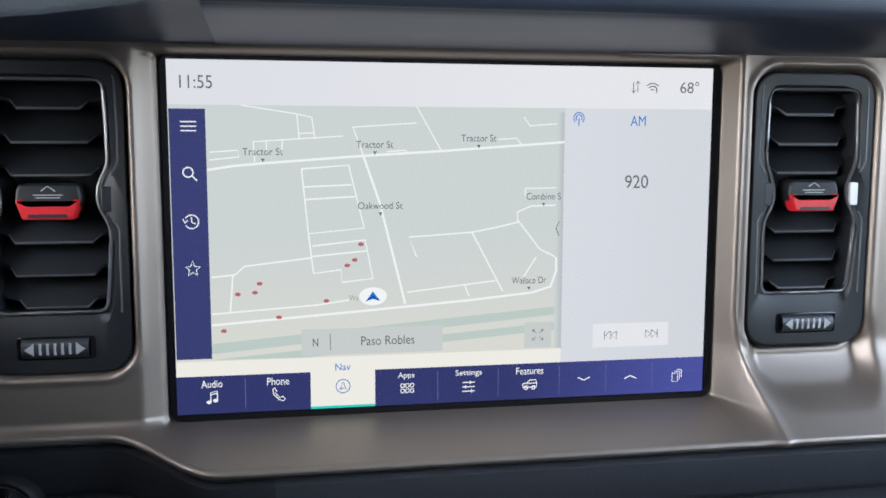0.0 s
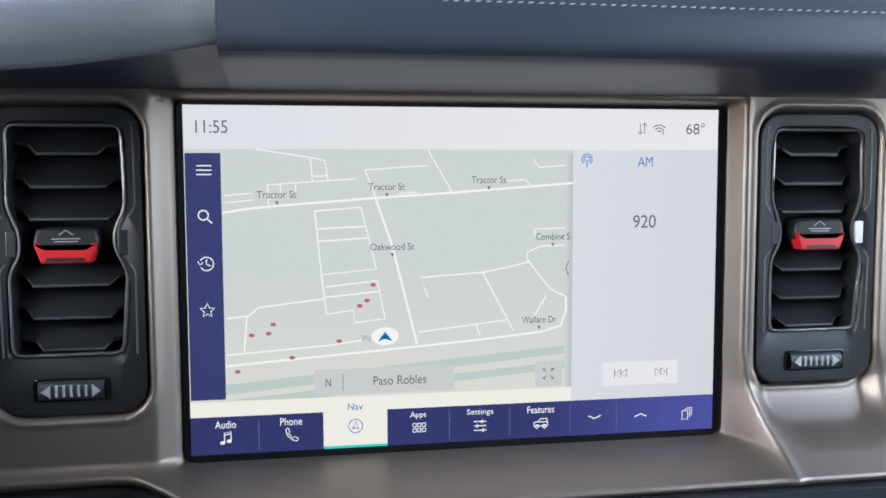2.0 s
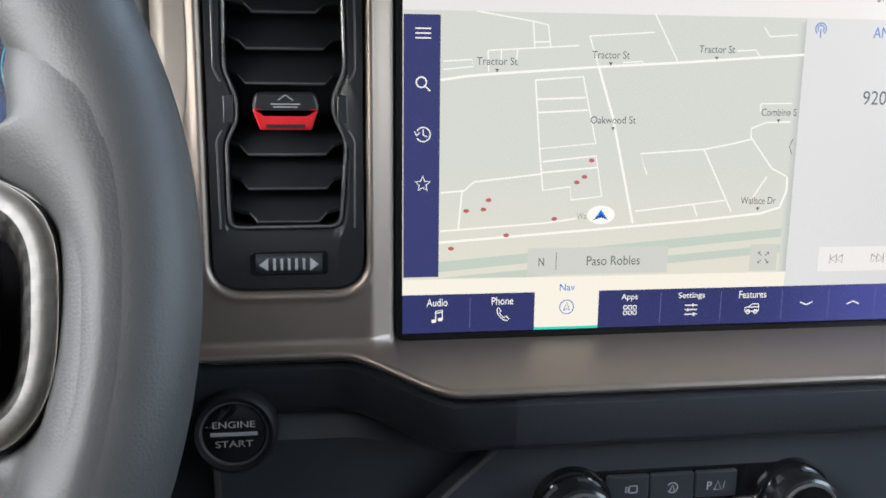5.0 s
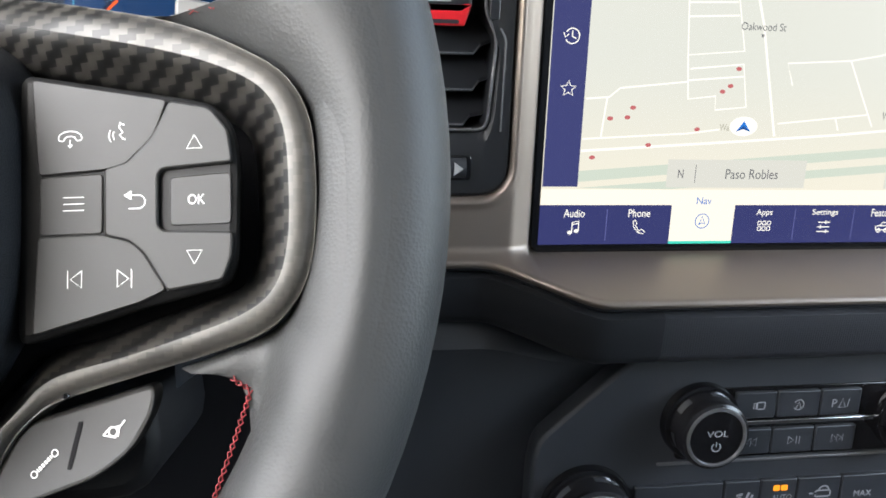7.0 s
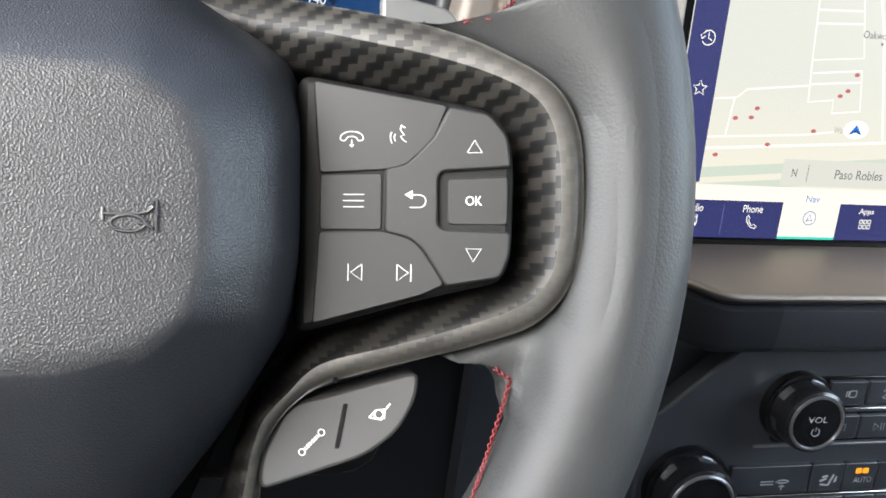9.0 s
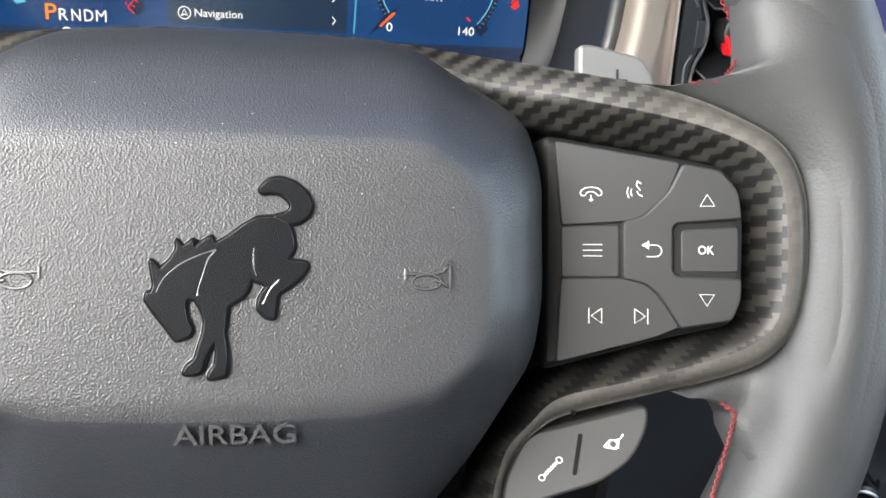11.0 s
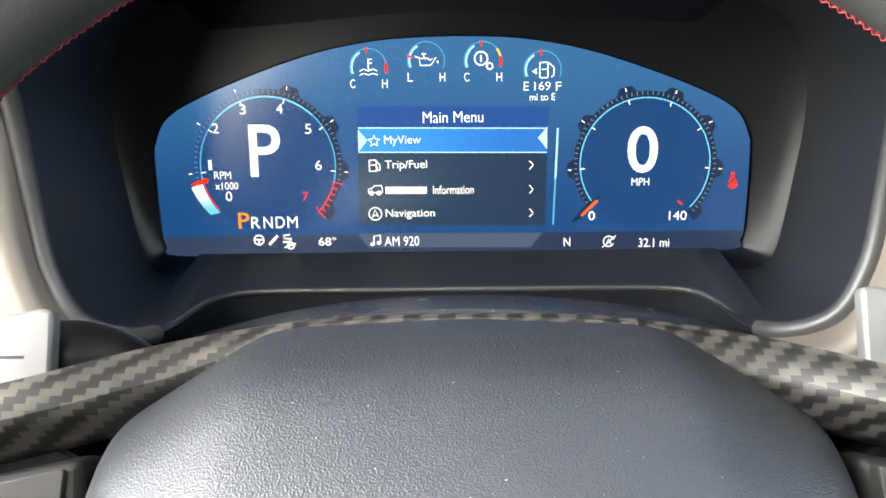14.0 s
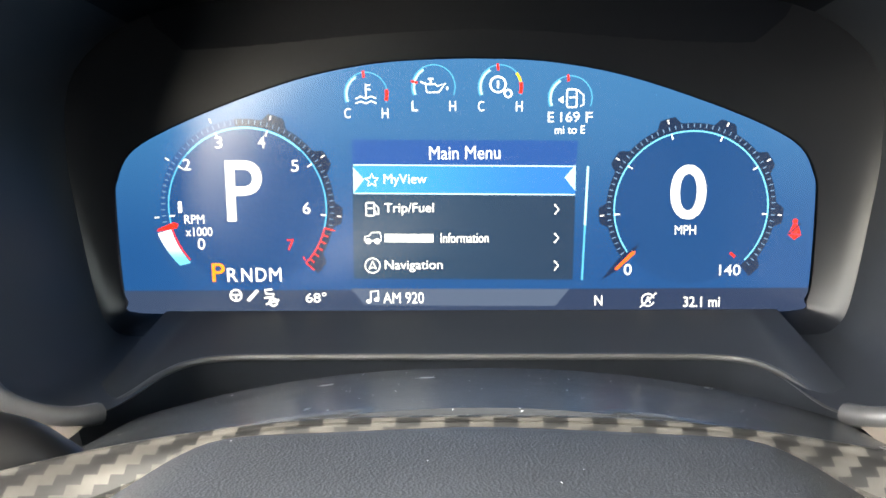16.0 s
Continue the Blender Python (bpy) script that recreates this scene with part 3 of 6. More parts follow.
def housing():
    mid, front = MID, BEAD
    back = [(-400, 554, 854), (-410, 556, 854), (-416.6, 559, 856), (-422, 560, 864.5), (-428, 562, 894), (-432.6, 563, 931), (-428, 566, 963),
            (-397.5, 570, 985), (-339, 572, 993), (mid, 572, 995)]
    back = back + [(2 * mid - x, y, z) for x, y, z in back[::-1][1:]]
    k = 5
    A = np.array(smooth_path(front, k))
    B = np.array(smooth_path(back, k))
    rings = [A + (B - A) * t for t in (0, 0.06, 0.3, 0.6, 0.82, 0.93)]
    O_ = np.array(outline) * (1.067, 1.0715)
    ang = np.arctan2(O_[:, 1], O_[:, 0])
    order = np.argsort(ang)
    rad = np.linalg.norm(O_, axis=1)
    D = B[:, (0, 2)] - (-270.5, 900.7)
    a_ = np.arctan2(D[:, 1], D[:, 0])
    r_ = np.interp(a_, ang[order], rad[order], period=2 * math.pi) * 1.012
    C = np.stack([-270.5 + r_ * np.cos(a_), 0 * a_ + 567.0, 900.7 + r_ * np.sin(a_)], 1)
    rings += [A + (B - A) * 1.0]
    deep = [B, B + (C - B) * 0.12 + (0, 0.6, 0), B + (C - B) * 0.4 + (0, 1.5, 0), C + (0, 0.5, 0)]
    inv = CL.inverted()
    # the roof is cut from the lining so its shade sits in the colour
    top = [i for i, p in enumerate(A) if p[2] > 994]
    for name, i0, i1, mat, label in (("hood_lining", 0, top[0], LINING, "matt black side lining of the instrument hood"), ("shaded_hood_roof", top[0], top[-1], SHADE_BLACK, "roof of the instrument hood lining, coloured black for its shade"),
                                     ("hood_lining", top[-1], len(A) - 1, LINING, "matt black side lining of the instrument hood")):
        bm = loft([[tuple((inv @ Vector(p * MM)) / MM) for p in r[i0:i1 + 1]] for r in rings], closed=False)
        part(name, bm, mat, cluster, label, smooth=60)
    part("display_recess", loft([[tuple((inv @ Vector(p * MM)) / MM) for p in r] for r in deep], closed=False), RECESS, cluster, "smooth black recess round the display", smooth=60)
    path = [tuple((inv @ Vector(p * MM)) / MM) for p in A[5:-5]]
    part("rim_bead", tube(path, 3.4, 10), BEADM, cluster, "rounded grey rim bead", smooth=60)
    # the shelf below the display, down to its front edge over the column
    edge = [(-396, 477, 847), (-386, 488, 848.5), (-380.5, 515, 850), (-373, 529, 850.6), (-360, 534, 850.9), (-335, 535, 851), (-268, 535, 851), (-200, 535, 851), (-176, 534, 851), (-162, 529, 850.8), (-154.5, 515, 850), (-149, 488, 847.7), (-140, 477, 847.4)]
    E1 = np.array(smooth_path(edge, 5))
    back2 = E1 * (1, 0, 0) + (0, 566, 0) + np.outer(np.ones(len(E1)), (0, 0, 862.0))
    down = E1 + (0, 2, -3)
    down2 = E1 + (0, 20, -60)
    bm = loft([[tuple((inv @ Vector(p * MM)) / MM) for p in r] for r in (down2, down, E1, E1 * (1, 0, 1) + (0, 0, 1.2) + np.outer(np.ones(len(E1)), (0, 1, 0)) * (E1[:, 1:2] + 4), back2)], closed=False)
    part("lower_shelf", bm, LINING, cluster, "matt black shelf below the display", smooth=60)
    part("shelf_edge", tube([tuple((inv @ Vector((p + (0, 0.6, -0.6)) * MM)) / MM) for p in E1[3:-3]], 1.3, 8), BEADM, cluster, "rounded satin edge of the shelf", smooth=60)


housing()

# ---- touchscreen ----
SC = pose(-0.008, 0.452, 0.9515, 90, 0, 0)
screen = thing("touchscreen_display", SC, "wide tablet touchscreen showing a light navigation map", "touchscreen")
part("glass_bezel", slab(rrect(-3.6, -166.4, 264.2, 3.2, 6), -4, -0.25, 0.8), GLOSS, screen, "glossy black glass border", smooth=40)

# ---- steering wheel ----
WH = pose(-0.259, 0.2767, 0.8413, 71.25, 0, 0)
wheel = thing("steering_wheel", WH, "leather steering wheel with carbon trim and red stitching", "steering wheel")
UC = -4.0
RIM_R, RIM_U, RIM_V, RIM_W = 168.7, -4.0, 14.0, -27.0


def rim():
    rings = []
    for i in range(120):
        a = math.tau * i / 120
        grip = max(0, math.cos(2 * (a - 0.25))) ** 4
        ring = []
        for s in range(24):
            b = math.tau * s / 24
            rr = 18.0 + 0.7 * grip * math.cos(b)
            r = RIM_R + rr * math.cos(b)
            ring.append((RIM_U + r * math.cos(a), RIM_V + r * math.sin(a), RIM_W + rr * 1.02 * math.sin(b)))
        rings.append(ring)
    rings.append(rings[0])
    bm = loft(rings)
    bmesh.ops.remove_doubles(bm, verts=bm.verts, dist=0.01)
    part("rim", bm, LEATHER, wheel, "dark grey leather-wrapped rim", smooth=80)


rim()


def pad():
    """The airbag cover: a flat face in a ring of broad sloping facets with softened corners."""
    face = [(UC, 29.6), (44, 29.4), (53.5, 22.5), (56.8, 13), (57.3, -9), (53.5, -20), (45, -26), (30, -28), (UC, -28.2)]
    edge = [(UC, 69.6), (44, 67.6), (78, 45), (81.6, 31), (82, -6), (79.5, -22.5), (63, -51), (42, -79), (UC, -87)]
    seg = (14, 14, 8, 12, 8, 10, 10, 12)

    def outline_of(pts):
        out = []
        for p, q, n in zip(pts, pts[1:], seg):
            out += [np.array(p) + (np.array(q) - np.array(p)) * i / n for i in range(n)]
        out.append(np.array(pts[-1]))
        out += [np.array((2 * UC - p[0], p[1])) for p in out[::-1][1:-1]]
        out = np.array(out)
        k = np.array((1, 2, 3, 4, 3, 2, 1.0))
        return sum(np.roll(out, i - 3, 0) * w for i, w in enumerate(k / k.sum()))

    E, F = outline_of(edge), outline_of(face)
    c = np.array((UC, 2.0))
    rings = []
    for t in (0.02, 0.3, 0.6, 0.85, 0.95):
        P = c + (F - c) * t
        rings.append([(p[0], p[1], -0.6 * t * t) for p in P])
    up = np.clip((E[:, 1] - 25) / 40, 0, 1)
    low = np.clip((-25 - E[:, 1]) / 40, 0, 1)
    for t in (0.0, 0.04, 0.08, 0.13, 0.2, 0.32, 0.48, 0.64, 0.78, 0.87, 0.93, 0.97, 1.0):
        P = F + (E - F) * t
        g = math.sqrt(t * t + 0.0256) - 0.16
        w = -0.6 - 25 * g - 18 * max(0, t - 0.6) ** 2 / 0.16
        rings.append([(p[0], p[1], w - 12 * a * t - 7 * b * t) for p, a, b in zip(P, up, low)])
    last = np.array(rings[-1])
    for off, dw in ((0.4, -3.5), (-0.6, -10), (-4, -26)):
        q = last.copy()
        d = last[:, :2] - c
        q[:, :2] += d / np.linalg.norm(d, axis=1, keepdims=True) * off
        q[:, 2] += dw
        rings.append(q.tolist())
    bm = loft(rings, cap0=True)
    bmesh.ops.recalc_face_normals(bm, faces=bm.faces)
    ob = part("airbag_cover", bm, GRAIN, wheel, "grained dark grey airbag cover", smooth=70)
    # the sloping facets take the vinyl that is darkened for shade
    ob.data.materials.append(GRAINFINE_SHADED)
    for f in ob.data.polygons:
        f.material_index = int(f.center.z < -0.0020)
    return ob


airbag = pad()


def spoke_plane(u0, w0, s):
    def f(u, v):
        uu = u if u > UC else 2 * UC - u
        return w0 + s * (uu - u0)
    return f


def carbon():
    """The carbon bezel: one band round both button pads, over the top and down to the lower spoke."""
    st = [  # outer u, v, w; inner u, v, w
        (UC, 71, -60, UC, 62.5, -56), (30, 70, -59, 30, 60, -55), (64.5, 65, -55, 62, 48, -51), (95.8, 56, -34.8, 80.8, 42.4, -42), (116.6, 50.4, -27.3, 110.6, 36, -33),
        (131.4, 43.6, -22, 127.1, 31.4, -27), (142, 36.3, -18.5, 133.2, 27, -25), (147.4, 26.3, -17, 135.6, 20, -24.5), (148.8, 12.3, -16.5, 136.2, 10, -24), (148.3, -3.2, -17, 136.2, -1.8, -24),
        (145.2, -14.4, -18, 133, -11.9, -25), (137.5, -23, -21, 125, -15.7, -28), (124.3, -28.3, -25.5, 104.5, -22.6, -36), (110.9, -32.3, -31, 94, -26, -40), (88.9, -38.8, -38.5, 83.4, -29.1, -44)]
    tail = [(80.3, -44.3, -41, 76, -39, -45.5), (75, -50.7, -42.5, 70, -45.5, -46), (72, -58, -43.5, 67, -54.5, -46.5), (71.5, -66, -44.5, 64.3, -63, -47), (68, -90, -47, 58, -90, -49), (58, -118, -50, 46, -118, -51)]
    P = np.array(smooth_path(st + tail, 6))
    rings, outer = [], []
    for q in P:
        o, i = q[:3], q[3:]
        d = o - i
        hgt = 0.25 + 0.75 * float(ramp(28, 70, q[0] - UC))
        rf = 0.94 - 0.40 * float(ramp(24, 74, q[0] - UC))
        ridge = i + d * rf + np.array((0, 0, 4.6 * hgt))
        n_ = d / np.linalg.norm(d)
        prof = [o + n_ * 0.6 + (0, 0, -16), o + n_ * 0.8 + (0, 0, -1.5), o + (0, 0, 0.3), i + d * (rf + (1 - rf) * 0.6) + (0, 0, 3.3 * hgt), ridge, i + d * rf * 0.68 + (0, 0, 3.2 * hgt), i + d * 0.2 + (0, 0, -0.8), i + (0, 0, -5), i - n_ * 0.8 + (0, 0, -16)]
        full = [tuple(x) for x in smooth_path(prof, 2)]
        rings.append(full[8:])
        outer.append(full[:9])
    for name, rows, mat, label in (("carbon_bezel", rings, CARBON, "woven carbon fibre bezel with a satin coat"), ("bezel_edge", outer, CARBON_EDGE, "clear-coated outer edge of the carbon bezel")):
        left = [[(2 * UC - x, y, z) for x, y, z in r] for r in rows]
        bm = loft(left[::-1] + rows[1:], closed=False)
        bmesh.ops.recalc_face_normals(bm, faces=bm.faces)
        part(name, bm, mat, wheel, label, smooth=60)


carbon()
BTN = spoke_plane(104, -24.8, 0.30)


def both(name, poly, z0, z1, bevel, mat, f, label="", kids=None):
    if f is BTN:
        poly = [(64 + (u - 64) * k, -8.7 + (v + 8.7) * k) for u, v, k in ((u, v, (199.8 - 0.30 * (u - 104)) / (198.5 - 0.38 * (u - 104))) for u, v in poly)]
    for sgn in (1, -1):
        q = poly if sgn > 0 else [(2 * UC - p[0], p[1]) for p in poly]
        ob = part(name, slab(q, z0, z1, bevel, f), mat, wheel, label, smooth=50)
        if sgn > 0:
            first = ob
    return first


panel = [(79.6, 39.6), (118.6, 31.2), (126, 29), (130, 23), (130.8, 14), (130.4, -6.6), (128.2, -12.6), (109, -17.4), (79.6, -26.6)]
both("button_base", round_poly(panel, 4), -12, -0.9, 2.2, PADBASE, BTN, "black base of the button pad")


def leather_web(sgn):
    """Leather drawn from the rim down to the bezel, with hemmed hollow ends."""
    inner = [(108, 53, -30.5), (116.6, 50.4, -27.3), (131.4, 43.6, -22), (142, 36.3, -18.5), (147.4, 26.3, -17), (148.8, 12.3, -16.5), (148.3, -3.2, -17), (145.2, -14.4, -18), (137.5, -23, -21), (124.3, -28.3, -25.5), (117, -30.8, -28)]
    A = resample(smooth_path(inner, 5), 41, False)
    d = A[:, :2] - (105, 10)
    A[:, :2] += d / np.linalg.norm(d, axis=1, keepdims=True) * 1.4
    A[:, 2] -= 2.5
    along_hem = np.linspace(-1, 1, 41)
    b = np.radians(97 - 3 * np.abs(along_hem) ** 2 + 58 * np.clip(-along_hem, 0, 1) ** 6)
    ang = np.radians(np.linspace(25, -29, 41))
    R = RIM_R + 18.4 * np.cos(b)
    B = np.stack([RIM_U + R * np.cos(ang), RIM_V + R * np.sin(ang), RIM_W + 18.9 * np.sin(b)], 1)
    ends = []
    for bow, i in (([(108, 52.8), (116, 53), (124, 53.6), (131.7, 55.9), (135.4, 60), (137.6, 70)], 0), ([(117, -32.6), (126.7, -33.8), (130.4, -35.2), (133, -39), (133.4, -45), (132.4, -52)], 40)):
        E = resample(smooth_path(bow, 5), 11, False)
        line = A[i, :2] + (B[i, :2] - A[i, :2]) * np.linspace(0, 1, 11)[:, None]
        ends.append((E - line) * np.clip(np.linspace(0, 1, 11) * 9, 0, 1)[:, None] * np.clip(np.linspace(1, 0, 11) * 4, 0, 1)[:, None])
    rings = []
    for k in range(41):
        t = np.linspace(0, 1, 11)[:, None]
        P = A[k] + (B[k] - A[k]) * t
        P[:, 2:] = A[k, 2] + (B[k, 2] - A[k, 2]) * (1 - (1 - t) ** 2)
        P[:, :2] += ends[0] * max(0, 1 - k / 9) ** 2 + ends[1] * max(0, 1 - (40 - k) / 9) ** 2
        r = np.hypot(P[:, 0] - RIM_U, P[:, 1] - RIM_V)
        cap = RIM_W + 0.6 + np.sqrt(np.maximum(0, 18.3 ** 2 - (r - RIM_R) ** 2))
        P[:, 2] += np.minimum(0, cap - P[:, 2]) * float(ramp(26, 40, k))
        P[:, 2] -= np.where(r > 151, 0.9, 0.0) * (float(ramp(33, 40, k)) + float(ramp(7, 0, k)))
        end = np.array((RIM_U + (RIM_R + 5) * math.cos(ang[k]), RIM_V + (RIM_R + 5) * math.sin(ang[k]), RIM_W + 17.0))
        P = np.vstack([P[:1] + (0, 0, -9), P, (P[-1:] + end) / 2 + (0, 0, 0.35), end[None]])
        rings.append([(p[0] if sgn > 0 else 2 * UC - p[0], p[1], p[2]) for p in P])
    hems = [[np.array(q) for q in r[2:11]] for r in (rings[0], rings[-1])]
    lip = [[(x, y, z - dz) for x, y, z in r] for r, dz in ((rings[0], 12), (rings[-1], 12))]
    bm = loft([lip[0]] + rings + [lip[1]], closed=False)
    bmesh.ops.recalc_face_normals(bm, faces=bm.faces)
    part("spoke_leather", bm, LEATHER, wheel, "creased leather between rim and spoke", smooth=75)
    return hems


HEMS = {1: leather_web(1), -1: leather_web(-1)}
hub = [(UC, 62), (60, 52), (76, 30), (100, 44), (135, 34), (140, 0), (130, -20), (80, -30), (66, -45), (50, -80), (UC, -90)]
hub = hub + [(2 * UC - u, v) for u, v in hub[::-1][1:-1]]
part("spoke_back", slab(hub, -62, -52, 2), GAPBLK, wheel, "black back of the spokes")

# ---- shift paddles, part of the wheel ----
def paddle(sgn):
    pts = [(108.4, 79.2), (112, 79.8), (131, 76.2), (135, 71), (138.5, 58), (139, 36), (108.4, 36)]
    q = round_poly(pts if sgn > 0 else [(-15.6 - p[0], p[1] - 4.2) for p in pts], 4)
    ob = part("shift_paddle", slab(q, -95, -90, 1.2), PADDLE, wheel, "silver shift paddle with a stamped sign", smooth=50)
    cx, cy = (122.3, 67.4) if sgn > 0 else (-135.5, 61.5)
    bm = lines([[(cx - 3.8, cy), (cx + 3.8, cy)]], 0.9, -89.85)
    if sgn > 0:
        ribbon(bm, [(cx, cy - 3.8), (cx, cy + 3.8)], 0.9, -89.8)
    part("sign", bm, VENTBLK, ob, "dark stamped sign")


paddle(1)
paddle(-1)

# ---- steering column cover ----
column = thing("steering_column_cover", WH, "glossy black cover of the steering column", "column cover")
us = np.linspace(-112, 112, 45)
rings = []
for w in (-64, -66, -80, -110, -150, -188, -192):
    f = min(1, (-66 - w) / 122) if w < -66 else 0
    drop = 3.0 if w in (-64, -192) else 0
    v = (73.0 - 0.0022 * us ** 2) * (1 - f) + (85.2 - 16 * (np.abs(us) / 112) ** 2.2) * f - drop
    ring = [(UC + u, b, w) for u, b in zip(us, v)]
    rings.append([(UC - 116, -40, w)] + ring + [(UC + 116, -40, w)])
bm = loft(rings, closed=False)
bmesh.ops.recalc_face_normals(bm, faces=bm.faces)
shell = part("shell", bm, COVER, column, "dusty gloss black upper shell", smooth=50)
part("lower_shell", slab(rrect(UC - 112, -70, UC + 112, -38, 20), -190, -64, 4), KNEE, column, smooth=50)

# ---- turn signal stalk ----
stalk = thing("turn_signal_stalk", pose(-0.380, 0.402, 0.862, 0, 0, 0), "black plastic turn signal stalk beside the column", "stalk")
part("arm", tube(smooth_path([(36, 22, -40), (22, 8, -16), (14, 3, -5), (8, 1, -1), (0, 0, 0), (-14, -3, 1), (-60, -16, 3), (-120, -34, 4)], 5), [float(r) for r in np.interp(range(36), (0, 12, 22, 35), (8, 9, 13, 13.5))], 20), STALKM, stalk, smooth=60)
part("tip", tube([(-119, -33.7, 4), (-124, -35.2, 4), (-140, -40, 4), (-144, -41.2, 4)], [10, 14.6, 14, 9], 20), STALKM, stalk, "knurled end cap", smooth=50)

# ---- air vents ----
def vent(m, pale):
    v = thing("air_vent", m, "black air vent with horizontal slats and red slider clip", "air vent", group="dashboard air vents")
    # x right, y up, z outward
    ring = rrect(-32.2, -68.8, 32.2, 68.4, 13, 6)
    hole = [(-24.2, 60), (-24.8, 24.4), (-20, 12.7), (-20, 3.2), (-24.8, -5.1), (-24.5, -41.6), (22.2, -41.4), (25, -4.3), (19.6, 5.4), (19.6, 13.8), (24.5, 23.4), (23.6, 60)]
    hole = round_poly(hole, 4, 3)
    n = 96
    A, B = resample(ring, n), resample(hole, n)
    k = int(np.argmin(np.linalg.norm(B - A[0], axis=1)))
    B = np.roll(B, -k, 0)
    bm = loft([[(*p, -8) for p in A], [(*p, 1.2) for p in A], [(*(p * 0.985), 2.0) for p in A], [(*(p + (A[i] - p) * 0.25), 1.6) for i, p in enumerate(B)], [(*p, -1) for p in B], [(*(p * 0.97), -26) for p in B]])
    bmesh.ops.recalc_face_normals(bm, faces=bm.faces)
    part("housing", bm, SLATBLK, v, smooth=35)
    part("duct_back", slab(rrect(-27, -44, 27, 62, 6), -30, -24), SLATBLK, v)
    part("frame_edge", tube([(*p, 0.9) for p in resample(hole, 120)], 0.75, 6, closed=True), EDGE, v, "satin edge round the opening", smooth=60)
    for sx in (-1, 1):
        for path in ([(27.6, 61.5), (28.6, 58), (28.9, 30), (28.6, 24), (26.0, 19.2)], [(26.0, -0.6), (28.4, -5), (28.5, -12), (28.2, -42)]):
            part("frame_ridge", tube([(sx * x, y, 1.7) for x, y in smooth_path(path, 4)], 0.5, 6), SLATGLINT, v, "fine outer ridge of the frame", smooth=60)
    for y, w0, w1 in ((47.8, 12.8, 16.2), (33.1, 15.8, 19.2), (18.8, 16.4, 19.6), (-10.8, 16.2, 19.6), (-25.4, 16.4, 19.6), (-39.8, 12.8, 16.4)):
        a = [(-w0, 0), (-w1, 3.2), (-24, 4.6), (-24, 13.5), (24, 13.5), (24, 4.6), (w1, 3.2), (w0, 0)]
        bm = bmesh.new()
        top = [bm.verts.new((p[0], y + p[1] * 1.08 + 0.8, -3.0 - p[1])) for p in a]
        bot = [bm.verts.new((p[0], y + p[1] * 1.08 - 0.8, -3.0 - p[1])) for p in a]
        bm.faces.new(top)
        bm.faces.new(bot[::-1])
        for i in range(8):
            bm.faces.new((top[i], bot[i], bot[(i + 1) % 8], top[(i + 1) % 8]))
        bmesh.ops.recalc_face_normals(bm, faces=bm.faces)
        part("slat", bm, SLATBLK, v)
        # thin pale bar that draws the highlight along the front edge
        part("slat_edge_glint", tube([(-w1, y + 3.4, -6.1), (-w0, y, -2.9), (w0, y, -2.9), (w1, y + 3.4, -6.1)], 0.3, 5), SLATGLINT, v, "pale line painted as the highlight of the slat edge")
    knob = part("slider", slab(round_poly([(-14, 8.0), (-12.4, 15.2), (12.4, 15.2), (14, 8.0), (10, 1), (-10, 1)], 2.5), -8, 3.6, 1.2), SLATBLK, v, "black sliding knob", smooth=45)
    red = round_poly([(-13.4, 8.4), (-10, 8.4), (-9, 6.4), (9, 6.4), (10, 8.4), (13.4, 8.4), (10.6, -0.2), (-10.6, -0.2)], 0.9)
    part("clip", slab(red, -2, 5.2, 0.9), RED, knob, "bright red clip", smooth=45)
    part("slot", slab(rrect(-8.2, 0.6, 8.2, 2.2, 0.8), 5.1, 5.3), VENTBLK, knob)
    part("mark", lines([[(-3, 12), (0, 14.2), (3, 12)], [(-6, 10.4), (6, 10.4)], [(-5, 9.2), (5, 9.2)]], 0.45, 3.75), DIMPRINT, knob)
    for sx, mt in ((-1, VENTBLK), (1, PALETAB if pale else VENTBLK)):
        x0, x1 = sorted((sx * 21.2, sx * 25.6))
        part("side_tab", slab(rrect(x0, 2.5, x1, 14, 0.8), -3, 1.9, 0.5), mt, v, "small rectangular side tab", smooth=40)
    part("wheel_well", slab(rrect(-16.5, -62.5, 16.5, -52, 2), 1.5, 2.3, 0.4), GLOSS, v, smooth=40)
    bm = loft([[(x, -57.2 + 4.4 * math.cos(radians(a)), 1.8 + 3.0 * math.sin(radians(a))) for a in range(0, 181, 15)] for x in np.linspace(-14, 14, 3)], closed=False)
    tw = part("thumbwheel", bm, STACKBTN, v, "ribbed thumbwheel", smooth=60)
    for x in (-6.2, -3.1, 0, 3.1, 6.2):
        part("rib", slab(rrect(x - 0.6, -59.8, x + 0.6, -54.6, 0.4), 3, 5.0, 0.4), DIMPRINT, tw)
    for s in (-1, 1):
        part("arrow", slab([(s * 12.6, -57.2), (s * 8.8, -54.4), (s * 8.8, -60)], 3, 5.1), DIMPRINT, tw)
    return v


vent(pose(-0.0575, 0.4465, 0.8815, 90, 0, 0), False)
vent(pose(0.303, 0.4465, 0.8815, 90, 0, 0), True)


# ---- touchscreen picture ----
# millimetres from the upper left corner of the lit area; y is down in the tables
def up(pts):
    return [(x, -y) for x, y in pts]


def lit(name, bm, mat, parent=None, label=""):
    return part(name, bm, mat, parent or screen, label)


